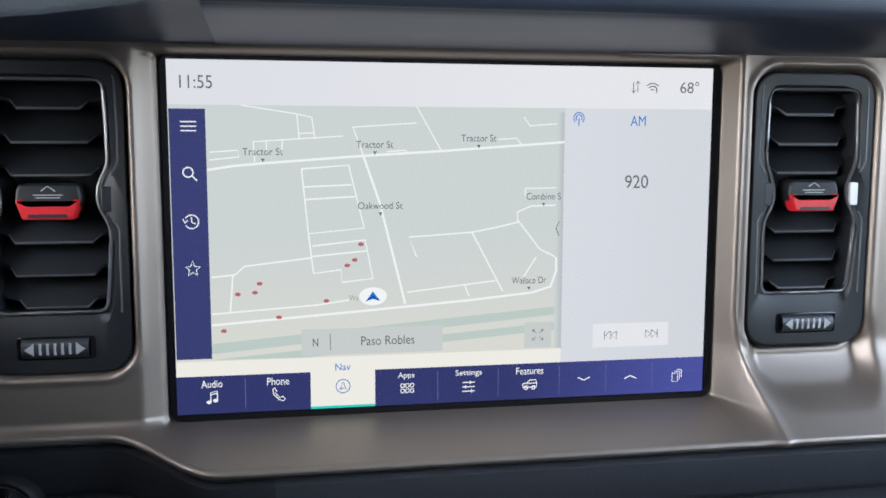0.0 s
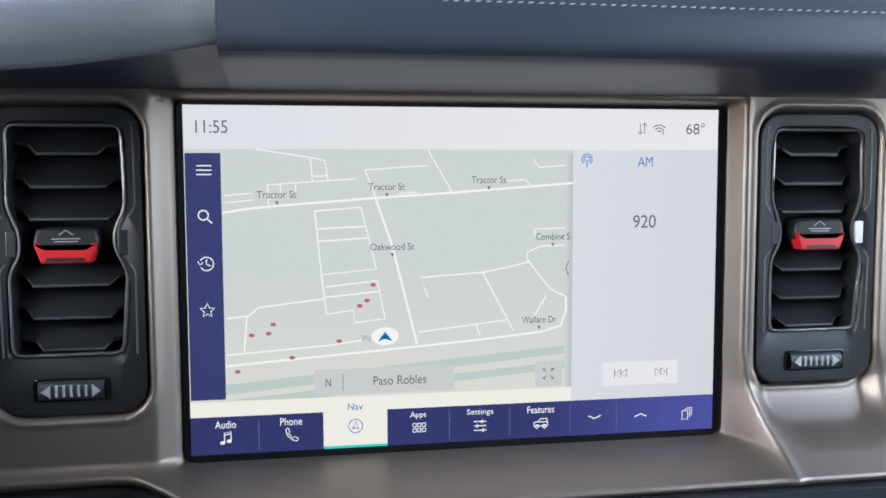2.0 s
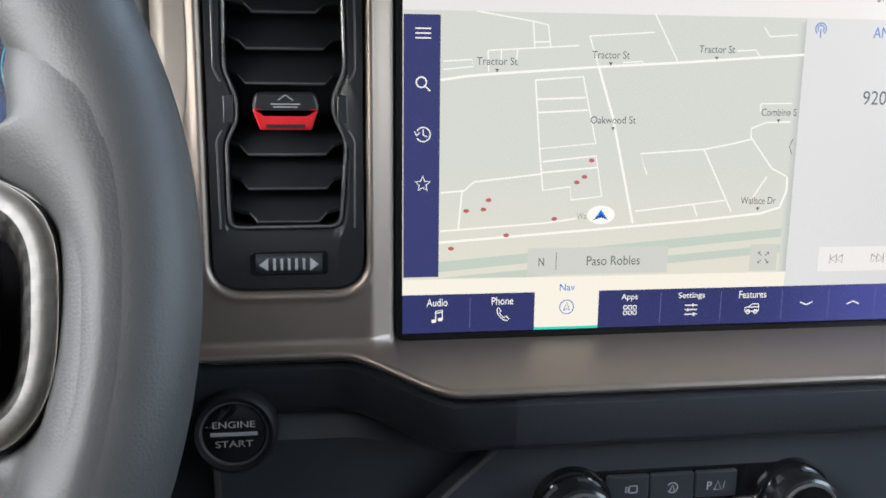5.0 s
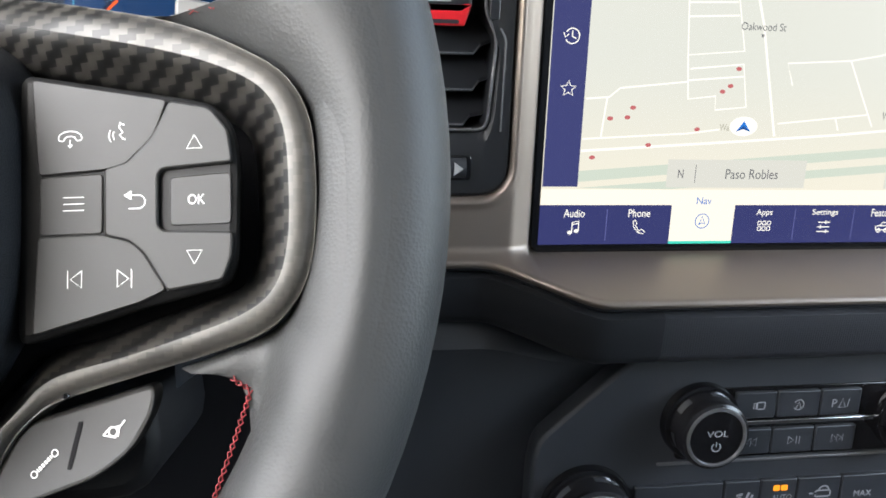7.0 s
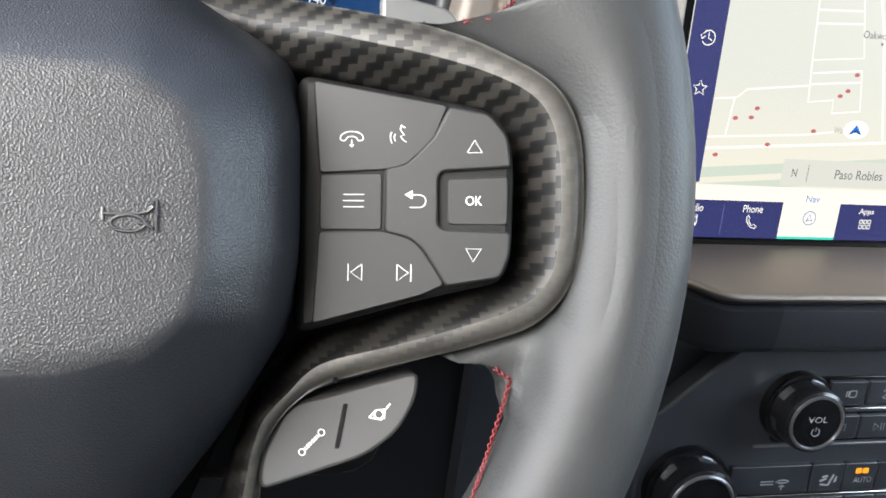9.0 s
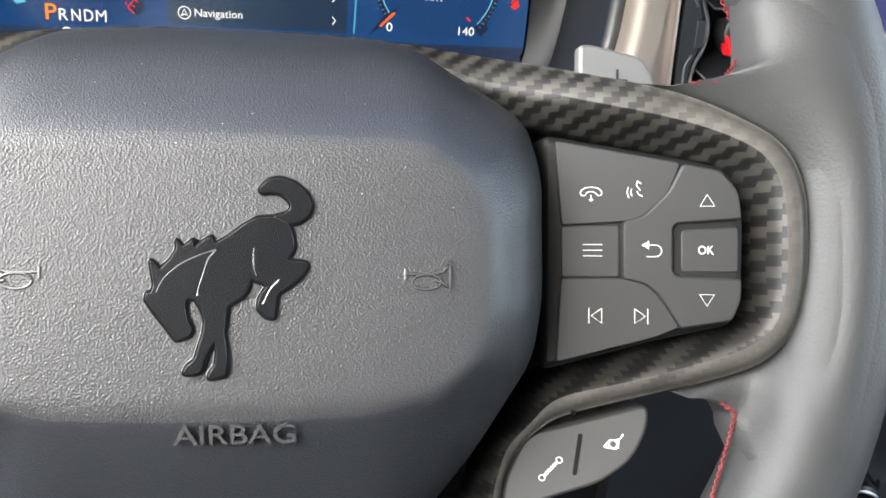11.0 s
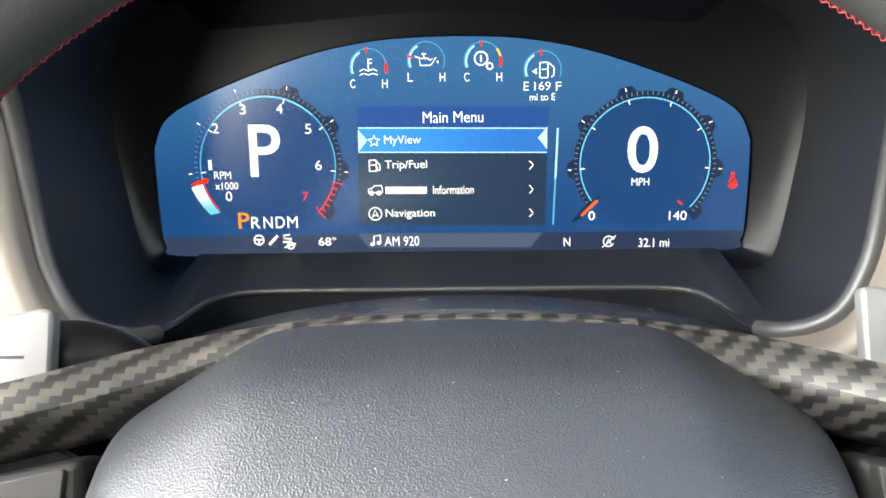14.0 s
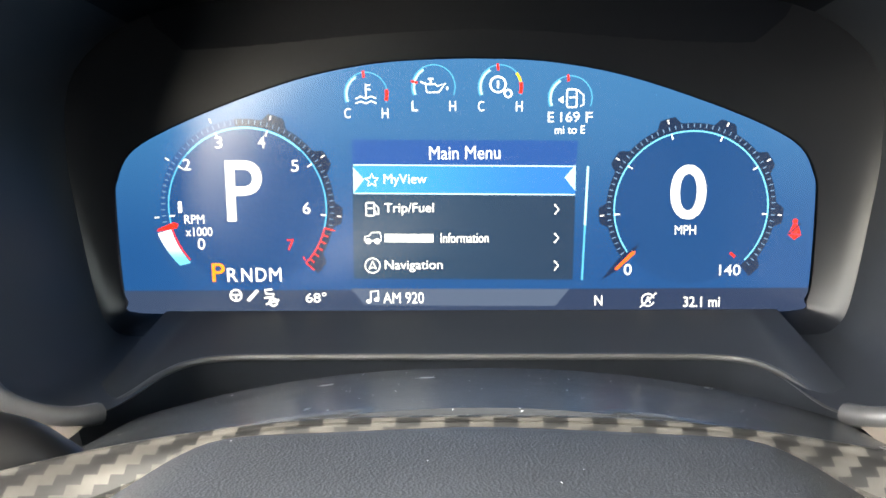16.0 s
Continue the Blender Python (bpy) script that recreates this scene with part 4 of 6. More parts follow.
G_MAP = glow("map_ground", lin("dbdfd9"), 0.90, to=lin("e9e6d8"), axis=1, lo=-0.075, hi=-0.15)
G_WHITE = glow("map_white", lin("fbfaf5"), 0.97)
G_ROAD = glow("map_road", lin("f9f8f2"), 0.97)
G_TOP = glow("status_bar", lin("eceaec"), 0.92, to=lin("f3f1f0"), axis=0, lo=0.0, hi=0.2)
G_PANEL = glow("media_panel", lin("e3e4e6"), 0.93, to=lin("dedee0"), axis=0, lo=0.185, hi=0.26)
G_NAVY = glow("sidebar_navy", lin("3a3f73"), 0.95)
G_TABS = glow("tab_navy", lin("33386c"), 0.95, to=lin("4d53a0"), axis=0, lo=0.15, hi=0.26)
G_DIV = glow("tab_divider", lin("6a70ad"), 0.9)
G_CREAM = glow("active_tab", lin("f6f1e4"), 0.97)
G_TEAL = glow("active_line", lin("3fd6c0"), 0.95)
G_GREY = glow("grey_print_lit", lin("6d7075"), 0.9)
G_FAINT = glow("faint_print", lin("b3b3a6"), 0.9)
G_BLUE = glow("blue_print", lin("4d80cc"), 0.95)
G_DEEP = glow("arrow_blue", lin("2277d6"), 0.95)
G_NIGHT = glow("arrow_dark", lin("1a4f9a"), 0.9)
G_GREEN = glow("map_green", lin("ccd8cd"), 0.88)
G_DOT = glow("poi_red", lin("c26a6e"), 0.9)
G_BOX = glow("caption_box", lin("d6d8d2"), 0.9)
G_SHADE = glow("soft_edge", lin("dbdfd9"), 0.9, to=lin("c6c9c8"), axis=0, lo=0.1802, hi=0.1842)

lit("status_bar", flat(up([(0, 0), (259.5, 0), (259.5, 20), (0, 20)]), 0.0), G_TOP, label="pale status bar")
lit("map_field", flat(up([(0, 20), (184, 20), (184, 145), (0, 145)]), 0.0), G_MAP, label="pale grey-green map ground")
lit("media_panel", flat(up([(184, 20), (259.5, 20), (259.5, 145), (184, 145)]), 0.12), G_PANEL, label="pale media panel")
lit("panel_shadow", flat(up([(180.2, 22), (184, 22), (184, 137.4), (180.2, 137.4)]), 0.10), G_SHADE)
lit("sidebar", flat(up([(0.4, 21.8), (16.3, 21.8), (16.3, 136.4), (0.4, 136.4)]), 0.15), G_NAVY, label="navy side menu")
lit("caption_strip", flat(up([(0, 137.6), (184, 137.6), (184, 145), (0, 145)]), 0.06), G_CREAM)
lit("tab_bar", flat(up([(0, 144.6), (259.5, 144.6), (259.5, 162.5), (0, 162.5)]), 0.20), G_TABS, label="navy tab bar")
lit("active_tab", flat(up([(61.2, 143), (91.8, 143), (91.8, 162.4), (61.2, 162.4)]), 0.26), G_CREAM, label="cream highlighted tab")
lit("active_line", flat(up([(61.2, 161.3), (91.8, 161.3), (91.8, 162.5), (61.2, 162.5)]), 0.30), G_TEAL)
for x in (31, 122.2, 152.3, 183.4, 207.7, 232.2):
    lit("tab_divider", flat(up([(x - 0.15, 146.5), (x + 0.15, 146.5), (x + 0.15, 161), (x - 0.15, 161)]), 0.27), G_DIV)
lit("green_belt", flat(up([(16.4, 129.5), (184, 116.2), (184, 120.2), (16.4, 134.3)]), 0.05), G_GREEN)
lit("green_belt", flat(up([(16.4, 137), (184, 124.0), (184, 127.8), (60, 137.4)]), 0.05), G_GREEN)

MAIN_ROADS = [
    [(16.5, 49.2), (28, 47.4), (40, 46.3), (87, 42.8), (124.6, 40.5), (184, 36.2)],
    [(16.5, 120.7), (91, 115.6), (137.5, 112.2), (169, 109.2), (178.2, 106.5), (181, 98.8), (180.8, 92)],
    [(87.1, 42.8), (94.7, 65.1), (106.5, 113.2)],
]
WEST_STREETS = [
    [(58.6, 48.8), (80.2, 47.1), (87.2, 76.5), (61.3, 78.8), (58.6, 48.8)],
    [(59.5, 57.1), (81.6, 56.2)],
    [(59.9, 62.9), (83.1, 61.7)],
    [(61.3, 78.8), (63.4, 97.5), (76.1, 96), (76.6, 102), (91.1, 100.5), (87.6, 82.1), (63.1, 84.6)],
    [(62.7, 89.5), (88.2, 87.3)],
    [(16.8, 115.5), (64.9, 112.5), (79.8, 110.5)],
    [(17, 98.3), (27.5, 97.4), (32, 93.5), (62.7, 90.1)],
    [(26.6, 97.4), (25.1, 114.5)],
]
EAST_STREETS = [
    [(112, 90.6), (108.4, 81.1), (138.8, 79.2), (152.4, 76.7), (162.2, 74.4)],
    [(138.8, 79.2), (154.2, 108.2)],
    [(107.4, 107.5), (150.7, 102.9)],
    [(135.4, 104.8), (137.5, 110.2)],
    [(170.7, 91.8), (164, 102.3)],
    [(180.8, 92), (172.6, 88), (161.2, 73.5), (161.1, 69.7), (168, 66.9), (184, 66.5)],
    [(180.8, 92), (184, 91.6)],
]
LANES = [
    [(32, 20), (56.9, 23.8), (63.6, 25.2), (65, 35)],
    [(56.9, 23.8), (57.8, 35)],
    [(57.6, 32.6), (65, 32.3)],
    [(37.1, 36.4), (77.8, 33.7)],
    [(17.6, 41.2), (30, 40.3), (30.8, 43.3), (17.6, 44.7)],
    [(82.4, 29.6), (112.1, 27.5)],
    [(82.4, 29.6), (87.1, 42.8)],
    [(112, 19.6), (123.7, 40.1)],
    [(163.8, 24.4), (166.8, 28.5), (184, 27.2)],
    [(151.4, 35), (160.2, 34.4), (162.8, 37.4)],
    [(37.1, 36.4), (37.6, 45.5)],
    [(50.2, 35.5), (49.8, 41.2)],
    [(43, 36), (43, 41)],
    [(164.8, 58.4), (184, 58.1)],
    [(98, 40.8), (107, 40.2), (108, 41.6)],
    [(164.8, 58.4), (165, 62)],
]
for w, paths in ((1.1, MAIN_ROADS), (0.75, WEST_STREETS), (0.7, EAST_STREETS), (0.55, LANES)):
    for p in paths:
        lit("street", lines([up(p)], w, 0.08 + w * 0.02), G_ROAD)
for x, y in ((85.6, 84.1), (82.6, 91.5), (79.1, 94), (38.6, 101.7), (28.6, 106.5), (36.4, 105.9), (69.2, 110.6), (47.1, 117.8), (21.9, 123.5)):
    lit("poi_dot", disc(bmesh.new(), x, -y, 1.35, 0.9, 0.13), G_DOT, label="small red map dot")
for s, x, y, w in (("Tractor St", 41.3, 40.9, 18.2), ("Tractor St", 92.5, 37.5, 17.2), ("Tractor St", 141.9, 34.4, 17), ("Oakwood St", 94.9, 66, 21), ("Combine S", 174.1, 62.2, 17.2), ("Wallace Dr", 167.3, 103.1, 17.4)):
    words(s, screen, G_GREY, x, -y, 0.14, w, 3.3, "street_name", bold=0.0)
    lit("pin", flat(up([(x - 0.9, y + 3.2), (x + 0.9, y + 3.2), (x, y + 4.9)]), 0.14), G_GREY)
words("Wa", screen, G_FAINT, 82, -109.5, 0.12, 4.6, 2.9, "street_name")
lit("position_puck", disc(bmesh.new(), 91.1, -109.0, 6.6, 4.3, 0.17, n=32), G_WHITE, label="white oval position marker")
lit("position_arrow", flat(up([(91.1, 106.6), (94.6, 111.4), (91.1, 110.2), (87.6, 111.4)]), 0.2), G_DEEP, label="blue position arrow")
lit("arrow_shade", flat(up([(91.1, 108.6), (94.6, 111.4), (91.1, 110.2), (87.6, 111.4)]), 0.22), G_NIGHT)
lit("place_caption", flat(up([(57.3, 124.0), (124.5, 124.0), (124.5, 136.6), (57.3, 136.6)]), 0.15), G_BOX, label="grey place caption")
words("N", screen, G_GREY, 63.8, -130.4, 0.18, 2.6, 3.8, "compass_letter")
lit("caption_line", flat(up([(70.6, 126.2), (70.9, 126.2), (70.9, 134.4), (70.6, 134.4)]), 0.18), G_GREY)
words("Paso Robles", screen, G_GREY, 98.1, -130.4, 0.18, 25.6, 4.4, "place_name", bold=0.001)
lit("zoom_button", flat(up([(165.3, 124), (179.0, 124), (179.0, 136.8), (165.3, 136.8)]), 0.15), G_BOX)
zm = []
for sx in (-1, 1):
    for sy in (-1, 1):
        cx, cy = 172.1, 130.4
        zm += [[(cx + sx * 0.9, cy + sy * 0.9), (cx + sx * 2.6, cy + sy * 2.6)], [(cx + sx * 1.5, cy + sy * 2.6), (cx + sx * 2.6, cy + sy * 2.6), (cx + sx * 2.6, cy + sy * 1.5)]]
lit("zoom_icon", lines([up(p) for p in zm], 0.35, 0.18), G_GREY)
lit("panel_chevron", lines([up([(182, 74.5), (180.6, 78), (182, 81.5)])], 0.4, 0.2), G_GREY)

words("11:55", screen, G_GREY, 12.6, -9.9, 0.1, 14.2, 5.8, "clock", bold=0.001)
words("68°", screen, G_GREY, 247.4, -9.4, 0.1, 9.8, 5.6, "temperature", bold=0.001)
lit("data_icon", lines([up([(218.4, 7), (218.4, 12.2)]), up([(217.4, 11), (218.4, 12.4), (219.4, 11)]), up([(220.6, 12), (220.6, 6.8)]), up([(219.6, 8), (220.6, 6.6), (221.6, 8)])], 0.4, 0.1), G_GREY)
lit("wifi_icon", lines([arc(228.2, -12, r, 45, 135, 10) for r in (1.4, 2.9, 4.3)] + [up([(230.3, 9.6), (230.3, 12.4)])], 0.5, 0.1), G_GREY)
words("AM", screen, G_BLUE, 221.2, -25.8, 0.18, 7.8, 4.9, "band_name")
words("920", screen, G_GREY, 221.2, -55.4, 0.18, 12.0, 6.4, "frequency", bold=0.001)
lit("antenna_icon", lines([arc(191.1, -24.6, 2.6, -50, 230, 20), arc(191.1, -24.6, 1.5, -50, 230, 16), up([(191.1, 24.6), (191.1, 28.6)])], 0.5, 0.18), G_BLUE)
lit("seek_box", flat(up([(200.4, 125.9), (240.2, 125.9), (240.2, 137.9), (200.4, 137.9)]), 0.15), G_TOP)
for cx, s in ((209.9, -1), (231, 1)):
    bm = lines([up([(cx + s * (-2.9 + k), 129.8), (cx + s * (0.1 + k), 131.8), (cx + s * (-2.9 + k), 133.8), (cx + s * (-2.9 + k), 129.8)]) for k in (0, 3.0)] + [up([(cx + s * 3.4, 129.6), (cx + s * 3.4, 134)])], 0.35, 0.18)
    lit("seek_icon", bm, G_GREY)

ICON_Z = 0.3
lit("menu_icon", lines([up([(5.4, y), (12.2, y)]) for y in (27.6, 29.6, 31.6)], 0.55, ICON_Z), G_WHITE)
lit("search_icon", lines([arc(8.1, -50.2, 2.2, 0, 360, 20), up([(9.8, 51.9), (12, 54)])], 0.6, ICON_Z), G_WHITE)
lit("history_icon", lines([arc(9, -72.6, 3.1, -150, 150, 24), up([(9, 70.4), (9, 72.8), (10.8, 73.6)]), up([(5.2, 71.3), (6.0, 73.2), (7.4, 71.8)])], 0.5, ICON_Z), G_WHITE)
star = [(math.sin(math.tau * i / 10) * (3.5 if i % 2 == 0 else 1.55), math.cos(math.tau * i / 10) * (3.5 if i % 2 == 0 else 1.55)) for i in range(10)]
lit("star_icon", lines([[(8.9 + a, -94.3 + b) for a, b in star]], 0.5, ICON_Z, closed=True), G_WHITE)
for s, x, w in (("Audio", 15.8, 9.6), ("Phone", 46.1, 10.2), ("Apps", 106.8, 8), ("Settings", 137.5, 13.2), ("Features", 168.3, 13.8)):
    words(s, screen, G_WHITE, x, -148.3, ICON_Z, w, 3.6, "tab_name")
words("Nav", screen, G_BLUE, 76.5, -142.6, ICON_Z, 7.2, 3.3, "tab_name")
lit("nav_icon", lines([arc(76.5, -152, 3.3, 0, 360, 24), up([(75, 153.6), (76.5, 149.8), (78, 153.6), (76.5, 152.8), (75, 153.6)])], 0.45, ICON_Z + 0.05), G_BLUE)
bm = lines([up([(15.2, 157), (15.2, 152.4), (18.2, 151.8), (18.2, 156.2)]), up([(15.2, 153.4), (18.2, 152.8)])], 0.5, ICON_Z)
disc(bm, 14.3, -157, 1.1, 0.85, ICON_Z)
disc(bm, 17.3, -156.3, 1.1, 0.85, ICON_Z)
lit("audio_icon", bm, G_WHITE)
lit("phone_icon", lines([up([(43.6, 152), (44.4, 151.4), (45.4, 153), (44.8, 154), (46.8, 156.4), (47.8, 155.6), (49.4, 156.8), (48.6, 157.8), (46.4, 157.2), (44, 154.6), (43.6, 152)])], 0.45, ICON_Z), G_WHITE)
lit("apps_icon", lines([rrect(104.2 + 2.3 * i, -153.9 - 2.6 * j, 105.8 + 2.3 * i, -152.2 - 2.6 * j, 0.3, 2) for i in range(3) for j in range(2)], 0.4, ICON_Z, closed=True), G_WHITE)
bm = lines([up([(134.4, y), (140.6, y)]) for y in (152.8, 155, 157.2)] + [up([(x, y - 0.9), (x, y + 0.9)]) for x, y in ((138.4, 152.8), (136, 155), (139, 157.2))], 0.5, ICON_Z)
lit("settings_icon", bm, G_WHITE)
lit("features_icon", lines([up([(164.8, 156.4), (164.8, 154.8), (167, 154.4), (168.2, 153), (171.4, 153), (171.8, 154.8), (171.8, 156.6), (164.8, 156.6)]), up([(167, 154.6), (171.6, 154.6)])] + [arc(x, -156.8, 0.9, 0, 360, 12) for x in (166.4, 170.2)], 0.5, ICON_Z), G_WHITE)
lit("down_icon", lines([up([(193, 152.8), (196.2, 154.2), (199.4, 152.8)])], 0.6, ICON_Z), G_WHITE)
lit("up_icon", lines([up([(217.4, 154.4), (220.6, 153), (223.8, 154.4)])], 0.6, ICON_Z), G_WHITE)
lit("pages_icon", lines([up([(243, 152.6), (246, 152.6), (246, 157), (243, 157), (243, 152.6)]), up([(244.4, 151.8), (247, 151.8), (247, 156)]), up([(245.6, 151), (248, 151), (248, 155)])], 0.45, ICON_Z), G_WHITE)

# ---- instrument display picture ----
C_WHITE = glow("dial_white", lin("f6f7f5"), 0.95)
C_CYAN = glow("dial_cyan", lin("4fa9d2"), 0.8)
C_PALE = glow("dial_pale", lin("a9dbe8"), 0.85)
C_RED = glow("dial_red", lin("ee2b22"), 0.95)
C_ORANGE = glow("dial_orange", lin("f58220"), 0.98)
C_YELLOW = glow("dial_yellow", lin("e8c33a"), 0.9)
C_DARK = glow("dial_dark", lin("1a2b48"), 0.7)
C_BAND = glow("dial_faint_band", lin("1d4577"), 0.78)
C_TOOTH = glow("dial_tooth", lin("6f93b8"), 0.8)
C_GLINT = glow("dial_bright_cyan", lin("6cc4e6"), 0.85)
C_NIGHT = glow("dial_shadow", lin("16284a"), 0.7)
C_NEEDLE = glow("dial_pointer", lin("5fb8cf"), 0.9, to=lin("f4f7f6"), axis=1, lo=-0.0155, hi=-0.006)
C_NEEDLE_RED = glow("dial_pointer_red", lin("f2632a"), 0.95)
C_DIAL = glow("dial_face", lin("133d6e"), 0.82)
C_MENU = glow("menu_dark", lin("1f3850"), 0.9, to=lin("1c3047"), axis=0, lo=-0.04, hi=0.045)
C_HEAD = glow("menu_head", lin("1b4585"), 0.9)
C_HIGH = glow("menu_highlight", lin("2b86d8"), 0.95, to=lin("2367b4"), axis=0, lo=-0.04, hi=0.04)
C_EDGE = glow("menu_edge", lin("b4dcf6"), 0.9)
C_BAR = glow("bottom_bar", lin("2c3a54"), 0.8, to=lin("22304c"), axis=0, lo=-0.1, hi=0.1)
C_BAR2 = glow("bottom_tab", lin("46546c"), 0.8)


def dial(name, bm, mat, label=""):
    return part(name, bm, mat, cluster, label)


def polar(cx, cy, r, a):
    return cx + r * math.cos(radians(a)), cy + r * math.sin(radians(a))


low_edge = [p for p in grown(outline, 0.15) if p[1] < -27.6]
dial("bottom_bar", flat(sorted([p for p in low_edge if p[0] > 0], key=lambda p: math.atan2(p[1] + 27, p[0]), reverse=True) + sorted([p for p in low_edge if p[0] <= 0], key=lambda p: math.atan2(p[1] + 27, -p[0])), 0.1), C_BAR, "dim grey status strip")
dial("audio_tab", flat([(-43.5, -27.2), (42.2, -27.9), (36.7, -34.6), (-38, -34)], 0.14), C_BAR2)
dial("menu_field", flat([(-41.5, 21), (44.3, 19.8), (43.4, -24.2), (-42.2, -23.4)], 0.12), C_MENU, "dark menu field")
dial("menu_head", flat([(-41.3, 30.6), (45, 29.3), (44.3, 20), (-41.5, 21.2)], 0.12), C_HEAD)
dial("menu_highlight", flat([(-41.2, 21), (44.2, 19.6), (44, 8.8), (-41.4, 10.1)], 0.18), C_HIGH, "bright blue selected row")
dial("highlight_edge", lines([[(-41.2, 21), (44.2, 19.6)], [(-41.4, 10.1), (44, 8.8)]], 0.5, 0.22), C_EDGE)
for a, b in ((-41.3, 1), (44.1, -1)):
    dial("highlight_flare", flat([(a, 20.2), (a + b * 4.2, 15.4), (a, 10.2)], 0.24), C_EDGE)
dial("scroll_bar", lines([[(48.8, 19.6), (47.9, -3)]], 0.9, 0.18), C_PALE)
dial("scroll_track", lines([[(47.9, -3), (47.0, -24.3)]], 0.8, 0.18), C_CYAN)
words("Main Menu", cluster, C_WHITE, 1.8, 25.2, 0.25, 27.2, 5.0, "menu_title")
words("MyView", cluster, C_WHITE, -21.2, 14.9, 0.3, 16.6, 4.8, "menu_entry")
words("Trip/Fuel", cluster, C_WHITE, -19.9, 3.8, 0.25, 19.2, 4.8, "menu_entry")
words("Information", cluster, C_WHITE, 1.5, -7.5, 0.25, 18.6, 3.9, "menu_entry")
dial("menu_bar", flat([(-29.6, -5.8), (-10.6, -6.0), (-10.6, -9.2), (-29.6, -9.0)], 0.25), C_WHITE)
words("Navigation", cluster, C_WHITE, -18.5, -18.5, 0.25, 22.6, 4.7, "menu_entry")
for y in (3.2, -7.8, -18.6):
    dial("entry_chevron", lines([[(36.2, y + 1.9), (37.8, y), (36.2, y - 1.9)]], 0.55, 0.25), C_WHITE)
dial("star_mark", lines([[(-34.1 + a * 0.78, 15 + b * 0.78) for a, b in star]], 0.5, 0.3, closed=True), C_WHITE)
dial("pump_mark", lines([rrect(-36.6, 1.4, -33.4, 6.4, 0.4, 2)], 0.55, 0.25, closed=True), C_WHITE)
dial("pump_hose", lines([[(-33.2, 5.8), (-31.8, 4.4), (-31.8, 1.8), (-32.8, 1.8), (-33, 3.4)], [(-36, 4.2), (-34, 4.2)]], 0.5, 0.25), C_WHITE)
dial("truck_mark", lines([[(-37.4, -8.4), (-37.4, -6.8), (-35.6, -6.4), (-34.6, -5.2), (-31.4, -5.2), (-31, -6.8), (-31, -8.4), (-37.4, -8.4)], arc(-36, -8.6, 0.9, 0, 360, 12), arc(-32.6, -8.6, 0.9, 0, 360, 12)], 0.5, 0.25), C_WHITE)
dial("nav_mark", lines([arc(-34.6, -18.2, 2.9, 0, 360, 20), [(-36, -19.6), (-34.6, -16.4), (-33.2, -19.6), (-34.6, -18.8), (-36, -19.6)]], 0.5, 0.25), C_WHITE)
dial("note_mark", lines([[(-35.6, -32.4), (-35.6, -28.6), (-32.6, -28.2), (-32.6, -31.8)]], 0.55, 0.25), C_WHITE)
dial("note_head", disc(disc(bmesh.new(), -36.4, -32.4, 1.0, 0.8, 0.25), -33.4, -31.8, 1.0, 0.8, 0.25), C_WHITE)
words("AM 920", cluster, C_WHITE, -22.7, -31.1, 0.25, 16, 4.4, "station")
words("68°", cluster, C_WHITE, -57.3, -30.8, 0.25, 8.2, 4.0, "temperature")
words("N", cluster, C_WHITE, 53.5, -32.4, 0.25, 3, 4.0, "compass_letter")
words("32.1 mi", cluster, C_WHITE, 93.3, -33.1, 0.25, 14, 4.1, "trip_distance")
dial("stop_start_mark", lines([arc(72.6, -32.3, 2.4, 20, 340, 20), [(69.6, -35.2), (75.8, -29.6)], [(71.6, -33.6), (72.6, -31), (73.6, -33.6)]], 0.5, 0.25), C_WHITE)
words("P", cluster, C_ORANGE, -95.7, -20.6, 0.25, 5.2, 7.4, "gear_letter", bold=0.01)
for i, ch in enumerate("RNDM"):
    words(ch, cluster, C_WHITE, -90.2 + 5.7 * i, -21.6, 0.25, 4.2 if ch != "M" else 4.8, 5.4, "gear_letter")
dial("wheel_mark", lines([arc(-89.2, -29.8, 2.2, 0, 360, 20), [(-91.2, -29.6), (-87.2, -29.6)], [(-89.2, -29.6), (-89.2, -31.8)]], 0.7, 0.25), C_WHITE)
dial("damper_mark", lines([[(-84.4, -32), (-80.4, -27.8)]], 1.3, 0.25), C_WHITE)
dial("sway_mark", lines([[(-74.6, -27.4), (-77.6, -27.8), (-77.2, -29.2), (-74.0, -29.4), (-74.4, -30.6), (-78.0, -30.9)], arc(-74.4, -32.6, 1.5, 0, 360, 12), [(-77.4, -33.4), (-72.0, -31.6)]], 0.75, 0.25), C_WHITE)

# tachometer
def bezel(cx, cy, r, a0, a1, lugs):
    """A dark toothed band round a dial, standing out in a lug at each of the angles."""
    n = int(abs(a1 - a0) / 1.5)
    for k in range(n):
        pts = []
        for a in (a0 + (a1 - a0) * k / n, a0 + (a1 - a0) * (k + 1) / n):
            out = max([0.0] + [min(1.0, max(0.0, (8.2 - abs(a - l)) / 3.4)) for l in lugs])
            pts.append((polar(cx, cy, r * 1.015, a), polar(cx, cy, r * (1.105 + 0.10 * out), a)))
        yield [pts[0][0], pts[0][1], pts[1][1], pts[1][0]]


def band(cx, cy, r, a0, a1, lugs, z, mat, name, label=""):
    bm = bmesh.new()
    for q in bezel(cx, cy, r, a0, a1, lugs):
        bm.faces.new([bm.verts.new((x, y, z)) for x, y in q])
    bmesh.ops.remove_doubles(bm, verts=bm.verts, dist=0.001)
    dial(name, bm, mat, label)


